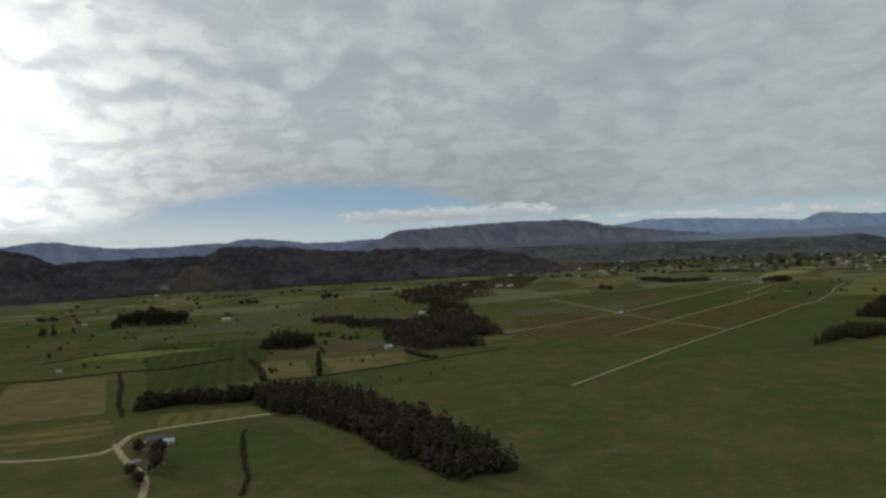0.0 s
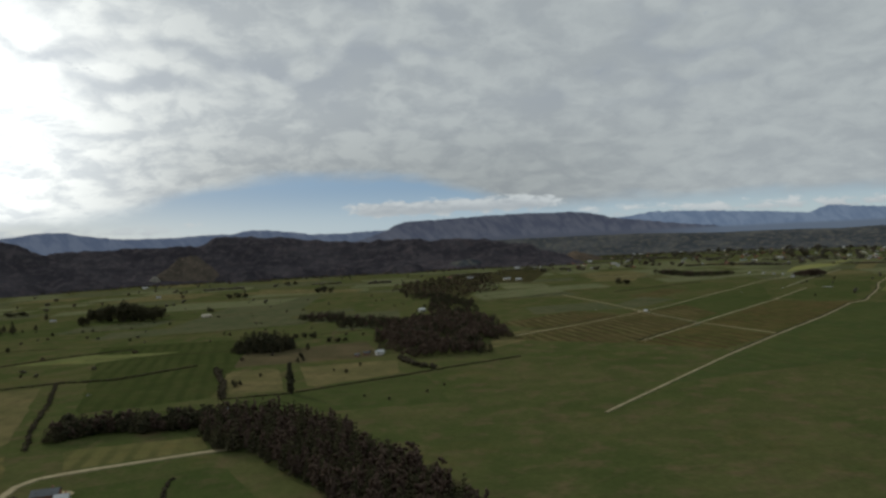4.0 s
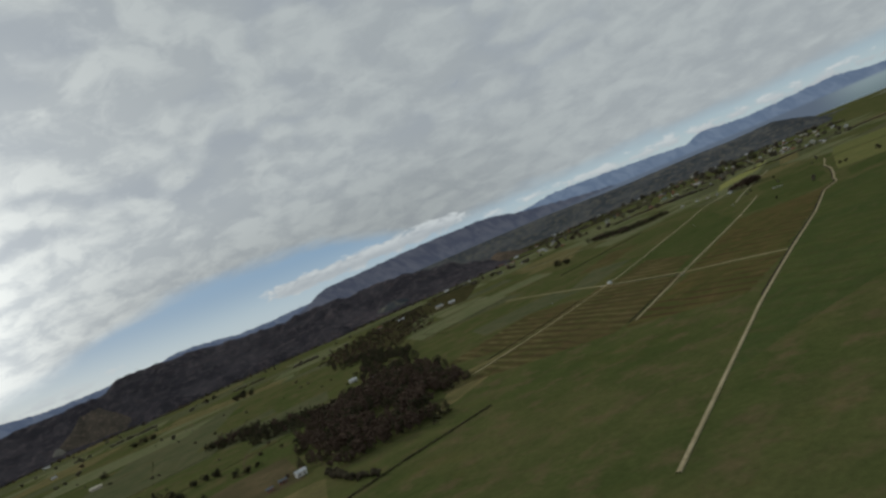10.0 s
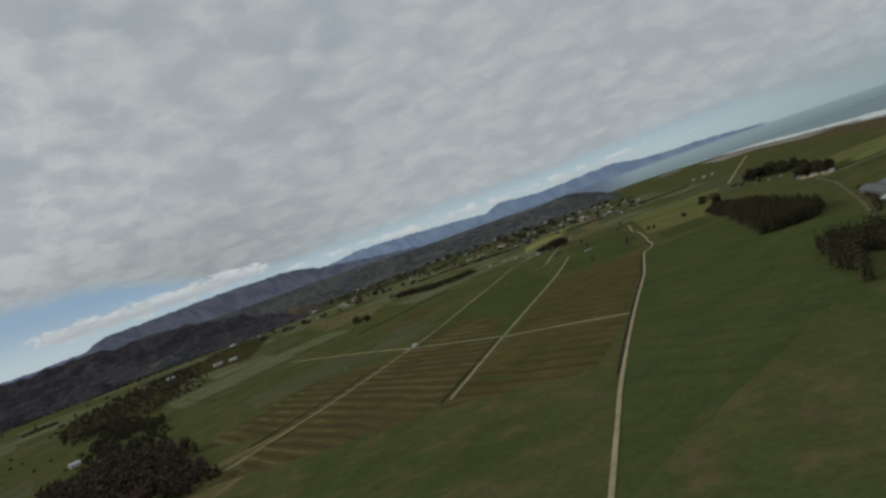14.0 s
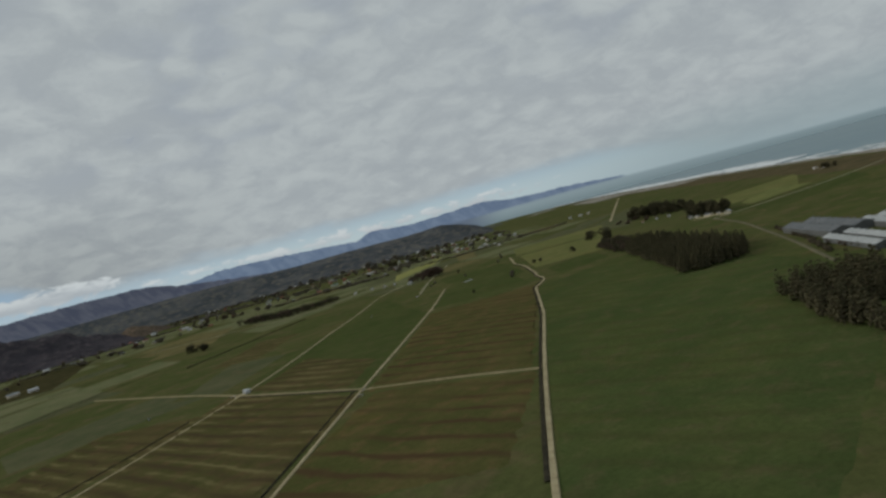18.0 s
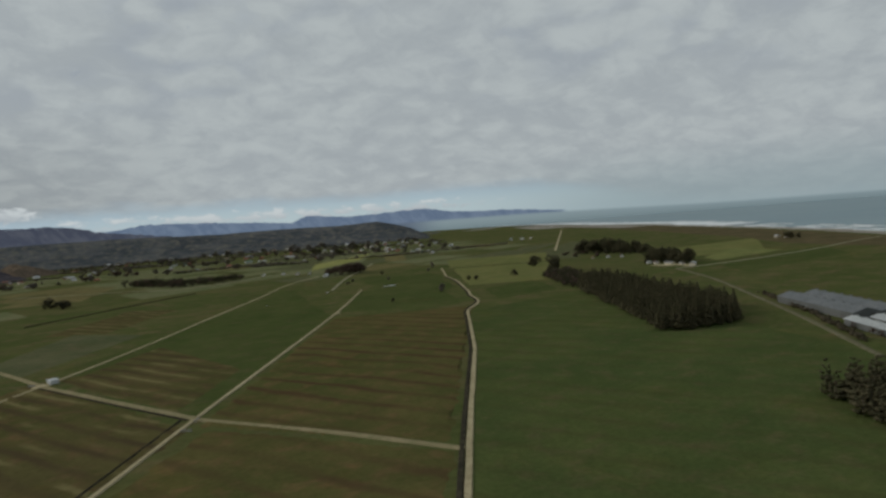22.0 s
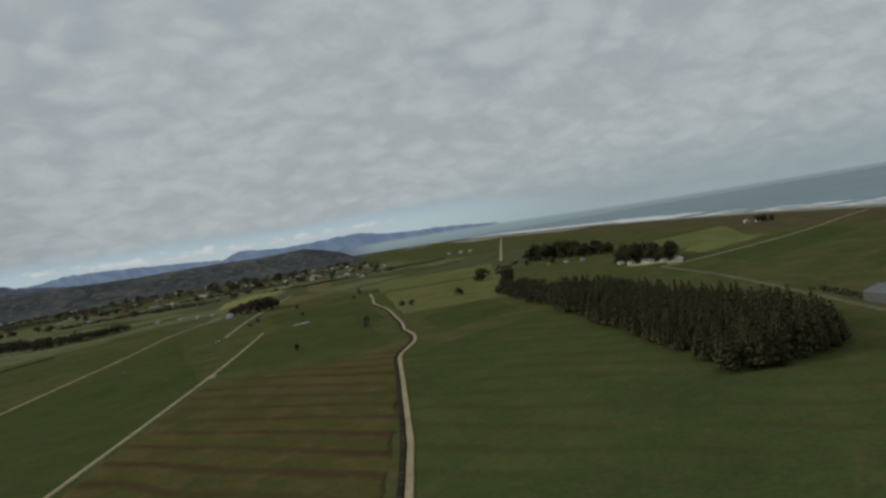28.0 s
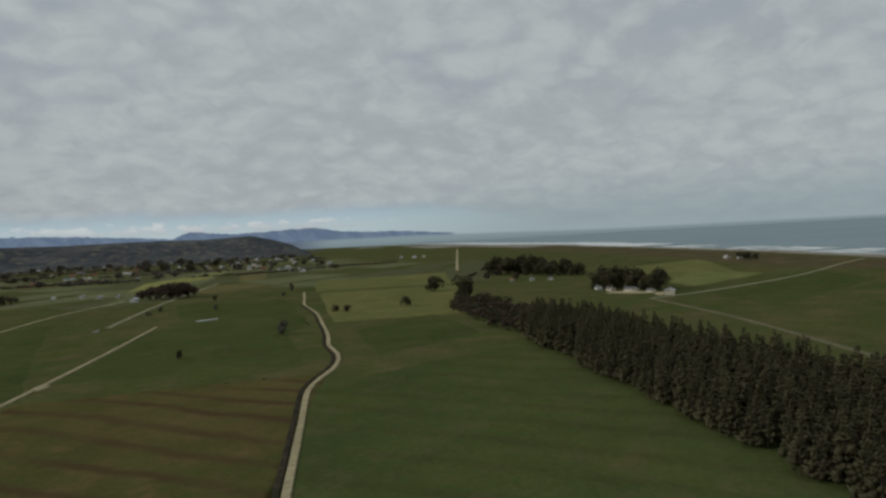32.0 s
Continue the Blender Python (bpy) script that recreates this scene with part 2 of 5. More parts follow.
def material(name, colours, scales, rough=0.85, bump=0.3, bump_scale=None, spec=0.0, vary=0.0, stripes=None, metal=0.0, detail=5.0, stripe_edge=(0.44, 0.54), leafy=0.0, wander=1.1):
    """colours: three base colours, mixed by noise at two scales in metres. stripes: (direction in degrees, spacing, colour, strength)."""
    m = bpy.data.materials.new(name)
    m.use_nodes = True
    n = Nodes(m.node_tree)
    tc = n.add("ShaderNodeTexCoord")
    geo = n.add("ShaderNodeNewGeometry")
    vec = geo.outputs["Position"]
    a = n.noise(vec, 1.0 / scales[0], 4, 0.6)
    b = n.noise(vec, 1.0 / scales[1], detail, 0.65)
    col = n.mix(n.step(a, 0.38, 0.64), colours[0], colours[1])
    col = n.mix(n.step(b, 0.46, 0.70), col, colours[2])
    fine = n.noise(vec, 6.0 / scales[1], 3, 0.7)
    col = n.mix(0.75, col, n.mix(fine, (0.55, 0.55, 0.55), (1.45, 1.45, 1.45)), "MULTIPLY")
    if scales[0] >= 45:
        growth = n.noise(vec, 1 / 31.0, 7, 0.68, 0.4)
        col = n.mix(1.0, col, n.mix(n.step(growth, 0.36, 0.64), (0.90, 0.92, 0.91), (1.10, 1.07, 1.08)), "MULTIPLY")
        worn = n.math("MULTIPLY", n.step(n.noise(vec, 1 / 64.0, 7, 0.7, 0.8), 0.53, 0.70), 0.28)
        col = n.mix(worn, col, n.mix(1.0, col, (1.28, 0.98, 0.88), "MULTIPLY"))
    if stripes:
        turn, gap, dark, much, *light = stripes
        sep = n.add("ShaderNodeSeparateXYZ")
        n.link(vec, sep.inputs[0])
        across = n.math("ADD", n.math("MULTIPLY", sep.outputs[0], math.cos(radians(turn)) / gap), n.math("MULTIPLY", sep.outputs[1], math.sin(radians(turn)) / gap))
        wob = n.noise(vec, 1 / 70.0, 4, 0.55)
        across = n.math("ADD", across, n.math("MULTIPLY", wob, wander))
        saw = n.math("ABSOLUTE", n.math("SUBTRACT", n.math("FRACT", across), 0.5))
        patch = n.step(n.noise(vec, 1 / 80.0, 3, 0.6), 0.36, 0.62)
        edge = n.math("MULTIPLY", n.step(n.math("ADD", saw, n.math("MULTIPLY", n.noise(vec, 1 / 9.0, 4, 0.7), 0.22)), stripe_edge[0], stripe_edge[1]), n.math("ADD", 0.3, n.math("MULTIPLY", patch, 0.7)))
        col = n.mix(n.math("MULTIPLY", edge, much), col, dark)
        if light:
            pale = n.math("MULTIPLY", n.step(n.math("ADD", saw, n.math("MULTIPLY", n.noise(vec, 1 / 7.0, 4, 0.7), 0.25)), 0.30, 0.16), n.step(n.noise(vec, 1 / 60.0, 3, 0.6), 0.42, 0.60))
            col = n.mix(n.math("MULTIPLY", pale, 0.85), col, light[0])
    if vary:
        info = n.add("ShaderNodeObjectInfo")
        isl = geo.outputs["Random Per Island"]
        both = n.math("FRACT", n.math("ADD", info.outputs["Random"], isl))
        k = n.math("ADD", 1.0 - vary, n.math("MULTIPLY", both, 2 * vary))
        col = n.mix(1.0, col, n.combine(k, k, k), "MULTIPLY")
    bsdf = n.add("ShaderNodeBsdfPrincipled", Roughness=rough, Metallic=metal)
    bsdf.inputs["Specular IOR Level"].default_value = spec
    n.link(col, bsdf.inputs["Base Color"])
    if bump:
        bp = n.add("ShaderNodeBump", Strength=bump, Distance=bump_scale or scales[1] * 0.2)
        n.link(b, bp.inputs["Height"])
        n.link(bp.outputs[0], bsdf.inputs["Normal"])
    out = n.add("ShaderNodeOutputMaterial")
    shade = bsdf.outputs[0]
    if leafy:
        thin = n.add("ShaderNodeBsdfTranslucent")
        n.link(col, thin.inputs["Color"])
        both = n.add("ShaderNodeMixShader", Fac=leafy)
        n.link(shade, both.inputs[1])
        n.link(thin.outputs[0], both.inputs[2])
        shade = both.outputs[0]
    n.link(shade, out.inputs[0])
    return m


GRASS = material("pasture grass", ((0.066, 0.081, 0.027), (0.087, 0.091, 0.035), (0.109, 0.092, 0.045)), (130, 22))
GRASS_RICH = material("rich grass", ((0.057, 0.075, 0.024), (0.068, 0.081, 0.028), (0.081, 0.081, 0.034)), (110, 12))
# far pasture green, lightened so that its colour stands for haze
GRASS_HAZED = material("haze paled grass", ((0.115, 0.129, 0.061), (0.140, 0.145, 0.074), (0.159, 0.147, 0.084)), (90, 16))
GRASS_OLIVE = material("olive grass", ((0.079, 0.089, 0.043), (0.097, 0.100, 0.051), (0.112, 0.104, 0.059)), (80, 14))
GRASS_SOFT = material("soft pale grass", ((0.120, 0.132, 0.046), (0.143, 0.145, 0.054), (0.154, 0.142, 0.061)), (80, 12))
HUMPS_FAINT = material("faintly humped pasture", ((0.059, 0.079, 0.027), (0.071, 0.087, 0.029), (0.084, 0.085, 0.036)), (80, 12), stripes=(12, 19, (0.056, 0.050, 0.022), 0.32), stripe_edge=(0.36, 0.60))
GRASS_DRY = material("dry grass", ((0.124, 0.114, 0.049), (0.158, 0.133, 0.061), (0.103, 0.093, 0.044)), (45, 11))
DRY_BANDED = material("banded dry grass", ((0.138, 0.121, 0.048), (0.160, 0.132, 0.057), (0.117, 0.101, 0.044)), (60, 10), stripes=(-80, 24, (0.075, 0.078, 0.030), 0.85), stripe_edge=(0.26, 0.5), wander=0.5)
PALE_BANDED = material("faintly banded grass", ((0.125, 0.121, 0.045), (0.149, 0.133, 0.054), (0.114, 0.102, 0.042)), (60, 10), stripes=(12, 13, (0.068, 0.074, 0.028), 0.7), stripe_edge=(0.28, 0.54), wander=0.5)
GRASS_PALE = material("pale grass", ((0.135, 0.151, 0.055), (0.159, 0.166, 0.061), (0.121, 0.127, 0.051)), (70, 10))
HUMPS = material("humped pasture", ((0.072, 0.076, 0.026), (0.092, 0.083, 0.031), (0.117, 0.085, 0.038)), (90, 12), stripes=(12, 17, (0.072, 0.048, 0.025), 0.95), stripe_edge=(0.36, 0.58))
HUMPS_B = material("humped brown pasture", ((0.075, 0.073, 0.027), (0.092, 0.079, 0.033), (0.108, 0.077, 0.038)), (90, 12), stripes=(10, 14, (0.068, 0.052, 0.027), 0.95, (0.160, 0.138, 0.062)), stripe_edge=(0.34, 0.58))
GRASS_YELLOW = material("sunlit yellow grass", ((0.213, 0.220, 0.074), (0.244, 0.241, 0.088), (0.192, 0.187, 0.074)), (60, 10))
MOWN = material("mown meadow", ((0.050, 0.064, 0.020), (0.062, 0.072, 0.025), (0.066, 0.067, 0.026)), (130, 12), stripes=(13, 15, (0.040, 0.053, 0.017), 0.85), stripe_edge=(0.28, 0.56), wander=0.6)
SCRUB_GREEN = material("rough hill grass", ((0.081, 0.071, 0.057), (0.119, 0.099, 0.077), (0.191, 0.141, 0.109)), (40, 9), bump=1.0, bump_scale=6)
BROWN_FLAT = material("brown rushes", ((0.088, 0.074, 0.040), (0.112, 0.090, 0.050), (0.080, 0.076, 0.037)), (50, 10))
SLIP = material("bare brown slope", ((0.13, 0.10, 0.075), (0.17, 0.125, 0.09), (0.075, 0.065, 0.045)), (40, 9), bump=0.8, bump_scale=3)
SCRUB = material("rough scrub", ((0.034, 0.036, 0.016), (0.055, 0.05, 0.023), (0.085, 0.066, 0.032)), (50, 8), bump=0.7)
GRAVEL = material("track gravel", ((0.322, 0.276, 0.168), (0.395, 0.339, 0.211), (0.250, 0.209, 0.120)), (25, 2.5), bump=0.2)
LANE = material("lane gravel", ((0.240, 0.224, 0.146), (0.293, 0.269, 0.176), (0.150, 0.150, 0.086)), (25, 2.5), bump=0.2)
LANE_DULL = material("muddy lane", ((0.125, 0.117, 0.072), (0.15, 0.137, 0.087), (0.09, 0.088, 0.05)), (22, 2.5), bump=0.2)
BANK = material("worn grass bank", ((0.219, 0.189, 0.105), (0.280, 0.231, 0.137), (0.175, 0.172, 0.088)), (18, 2.5), bump=0.3)
WATER_DARK = material("ditch water", ((0.030, 0.028, 0.021), (0.042, 0.038, 0.027), (0.07, 0.06, 0.038)), (20, 3), rough=0.6, bump=0.05)
SAND = material("beach sand", ((0.24, 0.225, 0.19), (0.29, 0.27, 0.23), (0.19, 0.18, 0.15)), (80, 10))
FOAM = material("surf foam", ((0.75, 0.77, 0.77), (0.66, 0.70, 0.70), (0.5, 0.56, 0.56)), (60, 9), rough=0.7)
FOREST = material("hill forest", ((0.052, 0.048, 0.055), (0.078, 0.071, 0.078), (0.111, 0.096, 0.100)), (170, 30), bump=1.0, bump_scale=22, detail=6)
# bush colours shifted to blue grey, with distance haze painted in
FOREST_LOW = material("hazed low hill bush", ((0.058, 0.066, 0.074), (0.104, 0.108, 0.109), (0.168, 0.157, 0.126)), (120, 26), bump=1.0, bump_scale=10, detail=9)
PINE = material("pine needles", ((0.100, 0.098, 0.056), (0.127, 0.118, 0.067), (0.163, 0.137, 0.084)), (14, 1.8), vary=0.25, bump=0, leafy=0.5)
BROAD = material("bush leaves", ((0.073, 0.072, 0.044), (0.092, 0.086, 0.053), (0.118, 0.101, 0.064)), (12, 1.5), vary=0.25, bump=0, leafy=0.45)
BARE = material("bare twigs", ((0.105, 0.076, 0.060), (0.165, 0.121, 0.094), (0.208, 0.152, 0.115)), (16, 2.0), vary=0.25, bump=0, leafy=0.5)
# twig colour lightened to imitate haze over the far trees
HAZE_TWIGS = material("haze paled twigs", ((0.165, 0.150, 0.118), (0.215, 0.193, 0.152), (0.255, 0.22, 0.172)), (16, 2.0), vary=0.3, bump=0, leafy=0.55)
HEDGE = material("hedge leaves", ((0.085, 0.076, 0.050), (0.110, 0.095, 0.063), (0.14, 0.113, 0.078)), (16, 1.5), vary=0.3, bump=0, leafy=0.5)
BARK = material("bark", ((0.09, 0.075, 0.055), (0.13, 0.11, 0.085), (0.06, 0.05, 0.04)), (3, 0.4), bump=0.5, bump_scale=0.05)
WHITE = material("white weatherboard", ((0.60, 0.59, 0.56), (0.68, 0.67, 0.64), (0.52, 0.51, 0.47)), (5, 0.8), rough=0.6, bump=0.1, vary=0.1)
CREAM = material("cream wall", ((0.52, 0.47, 0.36), (0.58, 0.52, 0.41), (0.45, 0.40, 0.31)), (5, 0.8), rough=0.7, bump=0.1, vary=0.15)
BRICKISH = material("red brown wall", ((0.30, 0.15, 0.10), (0.34, 0.18, 0.12), (0.25, 0.13, 0.09)), (4, 0.5), bump=0.2, vary=0.15)
ROOF_GREY = material("grey iron roof", ((0.30, 0.32, 0.33), (0.36, 0.375, 0.38), (0.25, 0.25, 0.24)), (6, 0.9), rough=0.45, spec=0.4, bump=0.1, vary=0.12)
ROOF_WHITE = material("white iron roof", ((0.50, 0.52, 0.52), (0.58, 0.59, 0.585), (0.42, 0.43, 0.42)), (6, 0.9), rough=0.45, spec=0.4, bump=0.1, vary=0.12)
SHED_GREY = material("dull shed iron", ((0.125, 0.135, 0.14), (0.155, 0.163, 0.167), (0.10, 0.105, 0.10)), (14, 1.6), rough=0.7, spec=0.1, bump=0.1)
SHED_DARK = material("dark green shed iron", ((0.10, 0.105, 0.10), (0.13, 0.135, 0.13), (0.08, 0.08, 0.075)), (9, 1.2), rough=0.6, spec=0.2, bump=0.1)
SHED_PALE = material("pale shed iron", ((0.33, 0.35, 0.345), (0.39, 0.405, 0.40), (0.26, 0.27, 0.255)), (14, 1.6), rough=0.6, spec=0.15, bump=0.1)
ROOF_RED = material("rusty iron roof", ((0.27, 0.12, 0.085), (0.32, 0.15, 0.10), (0.22, 0.11, 0.08)), (5, 0.9), rough=0.6, bump=0.1, vary=0.15)
ROOF_GREEN = material("green iron roof", ((0.12, 0.19, 0.15), (0.15, 0.22, 0.18), (0.10, 0.15, 0.12)), (5, 0.9), rough=0.5, bump=0.1, vary=0.15)
GLASS = material("window pane", ((0.03, 0.035, 0.04), (0.04, 0.045, 0.05), (0.05, 0.055, 0.06)), (3, 0.5), rough=0.08, spec=0.6, bump=0)
DOORPAINT = material("door paint", ((0.14, 0.13, 0.12), (0.17, 0.16, 0.15), (0.11, 0.10, 0.09)), (2, 0.3), rough=0.6, bump=0.1)
TIMBER = material("weathered timber", ((0.20, 0.18, 0.15), (0.26, 0.235, 0.2), (0.15, 0.135, 0.11)), (1.5, 0.2), bump=0.3, vary=0.2)


def make_sea_material():
    m = bpy.data.materials.new("sea water")
    m.use_nodes = True
    n = Nodes(m.node_tree)
    vec = n.add("ShaderNodeNewGeometry").outputs["Position"]
    big = n.noise(vec, 1 / 420.0, 4, 0.55)
    chop = n.noise(vec, 1 / 16.0, 5, 0.6)
    col = n.mix(n.step(big, 0.35, 0.65), (0.150, 0.228, 0.256), (0.176, 0.250, 0.272))
    bsdf = n.add("ShaderNodeBsdfPrincipled", Roughness=0.5)
    bsdf.inputs["Specular IOR Level"].default_value = 0.35
    n.link(col, bsdf.inputs["Base Color"])
    bp = n.add("ShaderNodeBump", Strength=0.6, Distance=1.2)
    n.link(chop, bp.inputs["Height"])
    n.link(bp.outputs[0], bsdf.inputs["Normal"])
    n.link(bsdf.outputs[0], n.add("ShaderNodeOutputMaterial").inputs[0])
    return m


SEA = make_sea_material()

# ---------------------------------------------------------------- ground


def lie(x, y):
    """Height of the plain at x, y: flat, with the faintest swell."""
    x, y = np.asarray(x, float), np.asarray(y, float)
    return 0.35 * np.sin(x / 310 + 1.0) + 0.35 * np.sin(y / 270)


COAST = [(1230, -4500), (1260, 300), (1320, 830), (1400, 998), (1488, 1088), (1592, 1183), (1712, 1306), (1845, 1452), (2025, 1658), (2165, 1828), (2390, 2065), (2720, 2545), (3230, 3230), (3530, 4020), (3450, 6400)]


def seaward(x, y):
    """Signed distance across the coast line: positive over the sea."""
    best, sign = np.full(np.shape(x), 1e9), np.zeros(np.shape(x))
    for (ax, ay), (bx, by) in zip(COAST, COAST[1:]):
        dx, dy = bx - ax, by - ay
        t = np.clip(((x - ax) * dx + (y - ay) * dy) / (dx * dx + dy * dy), 0, 1)
        d = np.hypot(x - ax - t * dx, y - ay - t * dy)
        side = np.where((x - ax) * dy - (y - ay) * dx > 0, 1.0, -1.0)
        sign, best = np.where(d < best, side, sign), np.minimum(best, d)
    return best * sign


def grid_mesh(name, xs, ys, zs, mat, keep=None):
    nx, ny = xs.shape
    verts = np.stack([xs, ys, zs], -1).reshape(-1, 3)
    i = np.arange(nx * ny).reshape(nx, ny)
    quads = np.stack([i[:-1, :-1], i[1:, :-1], i[1:, 1:], i[:-1, 1:]], -1).reshape(-1, 4)
    if keep is not None:
        quads = quads[keep.reshape(-1)]
    a, b, c = (verts[quads[0, k]] for k in range(3))
    if np.cross(b - a, c - a)[2] < 0:
        quads = quads[:, ::-1]
    me = bpy.data.meshes.new(name)
    me.from_pydata(verts.tolist(), [], quads.tolist())
    me.materials.append(mat)
    me.shade_smooth()
    return me


def steps(a, b, fine_a, fine_b, fine, coarse):
    return np.unique(np.r_[np.arange(a, fine_a, coarse), np.arange(fine_a, fine_b, fine), np.arange(fine_b, b + coarse, coarse)])


def make_ground():
    xs, ys = np.meshgrid(steps(-4600, 5600, -900, 1600, 22, 80), steps(-3200, 6000, -200, 2400, 22, 80), indexing="ij")
    d = seaward(xs, ys)
    zs = lie(xs, ys) - 7 * np.clip((d - 5) / 90, 0, 1)
    ob = new("ground", grid_mesh("ground", xs, ys, zs, GRASS))
    tagged(ob, "flat green coastal pasture reaching to the hills", "ground", kind="structure")
    xs, ys = np.meshgrid(steps(700, 6200, 800, 2000, 40, 110), steps(-4200, 6000, 300, 2400, 40, 110), indexing="ij")
    d = seaward(xs, ys)
    ob = new("water", grid_mesh("water", xs, ys, np.full(xs.shape, -2.5), SEA, keep=(d[:-1, :-1] > -60)))
    tagged(ob, "grey green sea with long swells under cloud", "sea", kind="structure")


make_ground()


def ribbon(name, pts, width, mat, lift=0.35, wob=0.12, step=12.0, seed=1):
    """A strip laid on the plain along a line of points."""
    rnd = random.Random(seed)
    line = [Vector((*p, 0)) for p in pts]
    dense = []
    for k in range(len(line) - 1):
        p0, p1, p2, p3 = line[max(k - 1, 0)], line[k], line[k + 1], line[min(k + 2, len(line) - 1)]
        m = max(2, int((p2 - p1).length / step))
        for j in range(m):
            t = j / m
            dense.append(0.5 * ((2 * p1) + (p2 - p0) * t + (2 * p0 - 5 * p1 + 4 * p2 - p3) * t * t + (3 * p1 - p0 - 3 * p2 + p3) * t ** 3))
    dense.append(line[-1])
    bm = bmesh.new()
    rows = []
    for k, p in enumerate(dense):
        d = (dense[min(k + 1, len(dense) - 1)] - dense[max(k - 1, 0)]).normalized()
        side = Vector((-d.y, d.x, 0))
        w1, w2 = (width / 2 * (1 + wob * rnd.uniform(-1, 1)) for _ in range(2))
        row = []
        for off, down in ((-w1 - 0.3, -0.5), (-w1, 0), (w2, 0), (w2 + 0.3, -0.5)):
            q = p + side * off
            row.append(bm.verts.new((q.x, q.y, float(lie(q.x, q.y)) + lift + down)))
        rows.append(row)
    for a, b in zip(rows, rows[1:]):
        for i in range(3):
            bm.faces.new((a[i], a[i + 1], b[i + 1], b[i]))
    bmesh.ops.recalc_face_normals(bm, faces=bm.faces)
    me = bpy.data.meshes.new(name)
    bm.to_mesh(me)
    bm.free()
    me.materials.append(mat)
    return new(name, me)


def field(corners, mat, label, lift=0.15, hump=None, name="field"):
    """A paddock between four corners, laid on the plain. hump: (direction in degrees, spacing, height)."""
    a, b, c, d = (np.array(p, float) for p in corners)
    size = max(np.hypot(*(b - a)), np.hypot(*(c - d)), np.hypot(*(d - a)), np.hypot(*(c - b)))
    m = int(np.clip(size / (6 if hump else 20), 4, 70))
    u, v = np.meshgrid(np.linspace(0, 1, m + 1), np.linspace(0, 1, m + 1), indexing="ij")
    p = (a[None, None] * ((1 - u) * (1 - v))[..., None] + b * (u * (1 - v))[..., None] + c * (u * v)[..., None] + d * ((1 - u) * v)[..., None])
    edge = np.minimum(np.minimum(u, 1 - u), np.minimum(v, 1 - v))
    rough = np.random.default_rng(int(abs(a[0] * 7 + c[1]))).uniform(-1, 1, p.shape)
    p = p + rough * min(3.0, size * 0.012) * (edge == 0)[..., None]
    z = lie(p[..., 0], p[..., 1]) + lift
    if hump:
        turn, gap, high = hump
        across = p[..., 0] * math.cos(radians(turn)) / gap + p[..., 1] * math.sin(radians(turn)) / gap
        z = z + high * (0.5 + 0.5 * np.cos(2 * math.pi * across)) * np.clip(edge * 12, 0, 1)
    z = z - 0.3 * (edge == 0)
    ob = new(name, grid_mesh(name, p[..., 0], p[..., 1], z, mat))
    return tagged(ob, label, "field", kind="structure")


def heights(az, pts):
    return np.interp(az, [p[0] for p in pts], [p[1] for p in pts])


def fbm(x, y, scale, octaves, seed):
    out, amp, tot = np.zeros(np.shape(x)), 1.0, 0.0
    for o in range(octaves):
        f = 2 ** o / scale
        out += amp * np.array([noise.noise((a * f + seed, b * f - seed, seed * 1.7 + o)) for a, b in zip(np.ravel(x), np.ravel(y))]).reshape(np.shape(x))
        tot += amp
        amp *= 0.55
    return out / tot


def range_of_hills(name, label, centre, az0, az1, near, crest, far, top, mat, rough, seed, n_az, n_r, grain=480.0):
    """A range standing round the plain: azimuths in degrees and distances from a centre, crest heights along it."""
    az, r = np.meshgrid(np.linspace(az0, az1, n_az), np.linspace(0, 1, n_r), indexing="ij")
    dist = np.where(r < 0.75, near + (crest - near) * r / 0.75, crest + (far - crest) * (r - 0.75) / 0.25)
    x, y = centre[0] + np.sin(np.radians(az)) * dist, centre[1] + np.cos(np.radians(az)) * dist
    f, t = lie(x, y) * (r < 0.76), heights(az, top)
    q = np.clip(r / 0.75, 0, 1)
    rise = np.where(r < 0.75, q ** 0.8 * 0.35 + 0.65 * np.sin(q * math.pi / 2) ** 2, 1 - 1.2 * ((r - 0.75) / 0.25) ** 2)
    z = f + (t - f) * rise
    gully = fbm(x, y, grain, 6, seed)
    ridge = 0.5 - np.abs(fbm(x, y, grain * 0.7, 5, seed + 9))
    z = z + rough * (gully * 0.8 + ridge * 1.3 - 0.35) * np.clip(rise * 1.4, 0, 1) * np.where(r < 0.7, 1.0, 0.45)
    z[:, 0] -= 25
    ob = new(name, grid_mesh(name, x, y, z, mat))
    return tagged(ob, label, "hills", kind="structure")


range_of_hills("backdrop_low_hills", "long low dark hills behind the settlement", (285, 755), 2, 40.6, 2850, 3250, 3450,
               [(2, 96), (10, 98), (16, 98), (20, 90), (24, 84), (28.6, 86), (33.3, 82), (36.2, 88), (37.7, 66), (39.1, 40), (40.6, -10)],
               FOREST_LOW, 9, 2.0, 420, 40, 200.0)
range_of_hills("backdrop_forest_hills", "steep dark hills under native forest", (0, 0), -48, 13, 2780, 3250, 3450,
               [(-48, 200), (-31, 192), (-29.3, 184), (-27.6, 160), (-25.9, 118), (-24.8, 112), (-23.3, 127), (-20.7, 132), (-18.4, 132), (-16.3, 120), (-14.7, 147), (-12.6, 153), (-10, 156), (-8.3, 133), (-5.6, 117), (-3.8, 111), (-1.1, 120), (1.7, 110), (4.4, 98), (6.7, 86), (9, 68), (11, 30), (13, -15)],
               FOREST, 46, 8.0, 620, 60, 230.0)


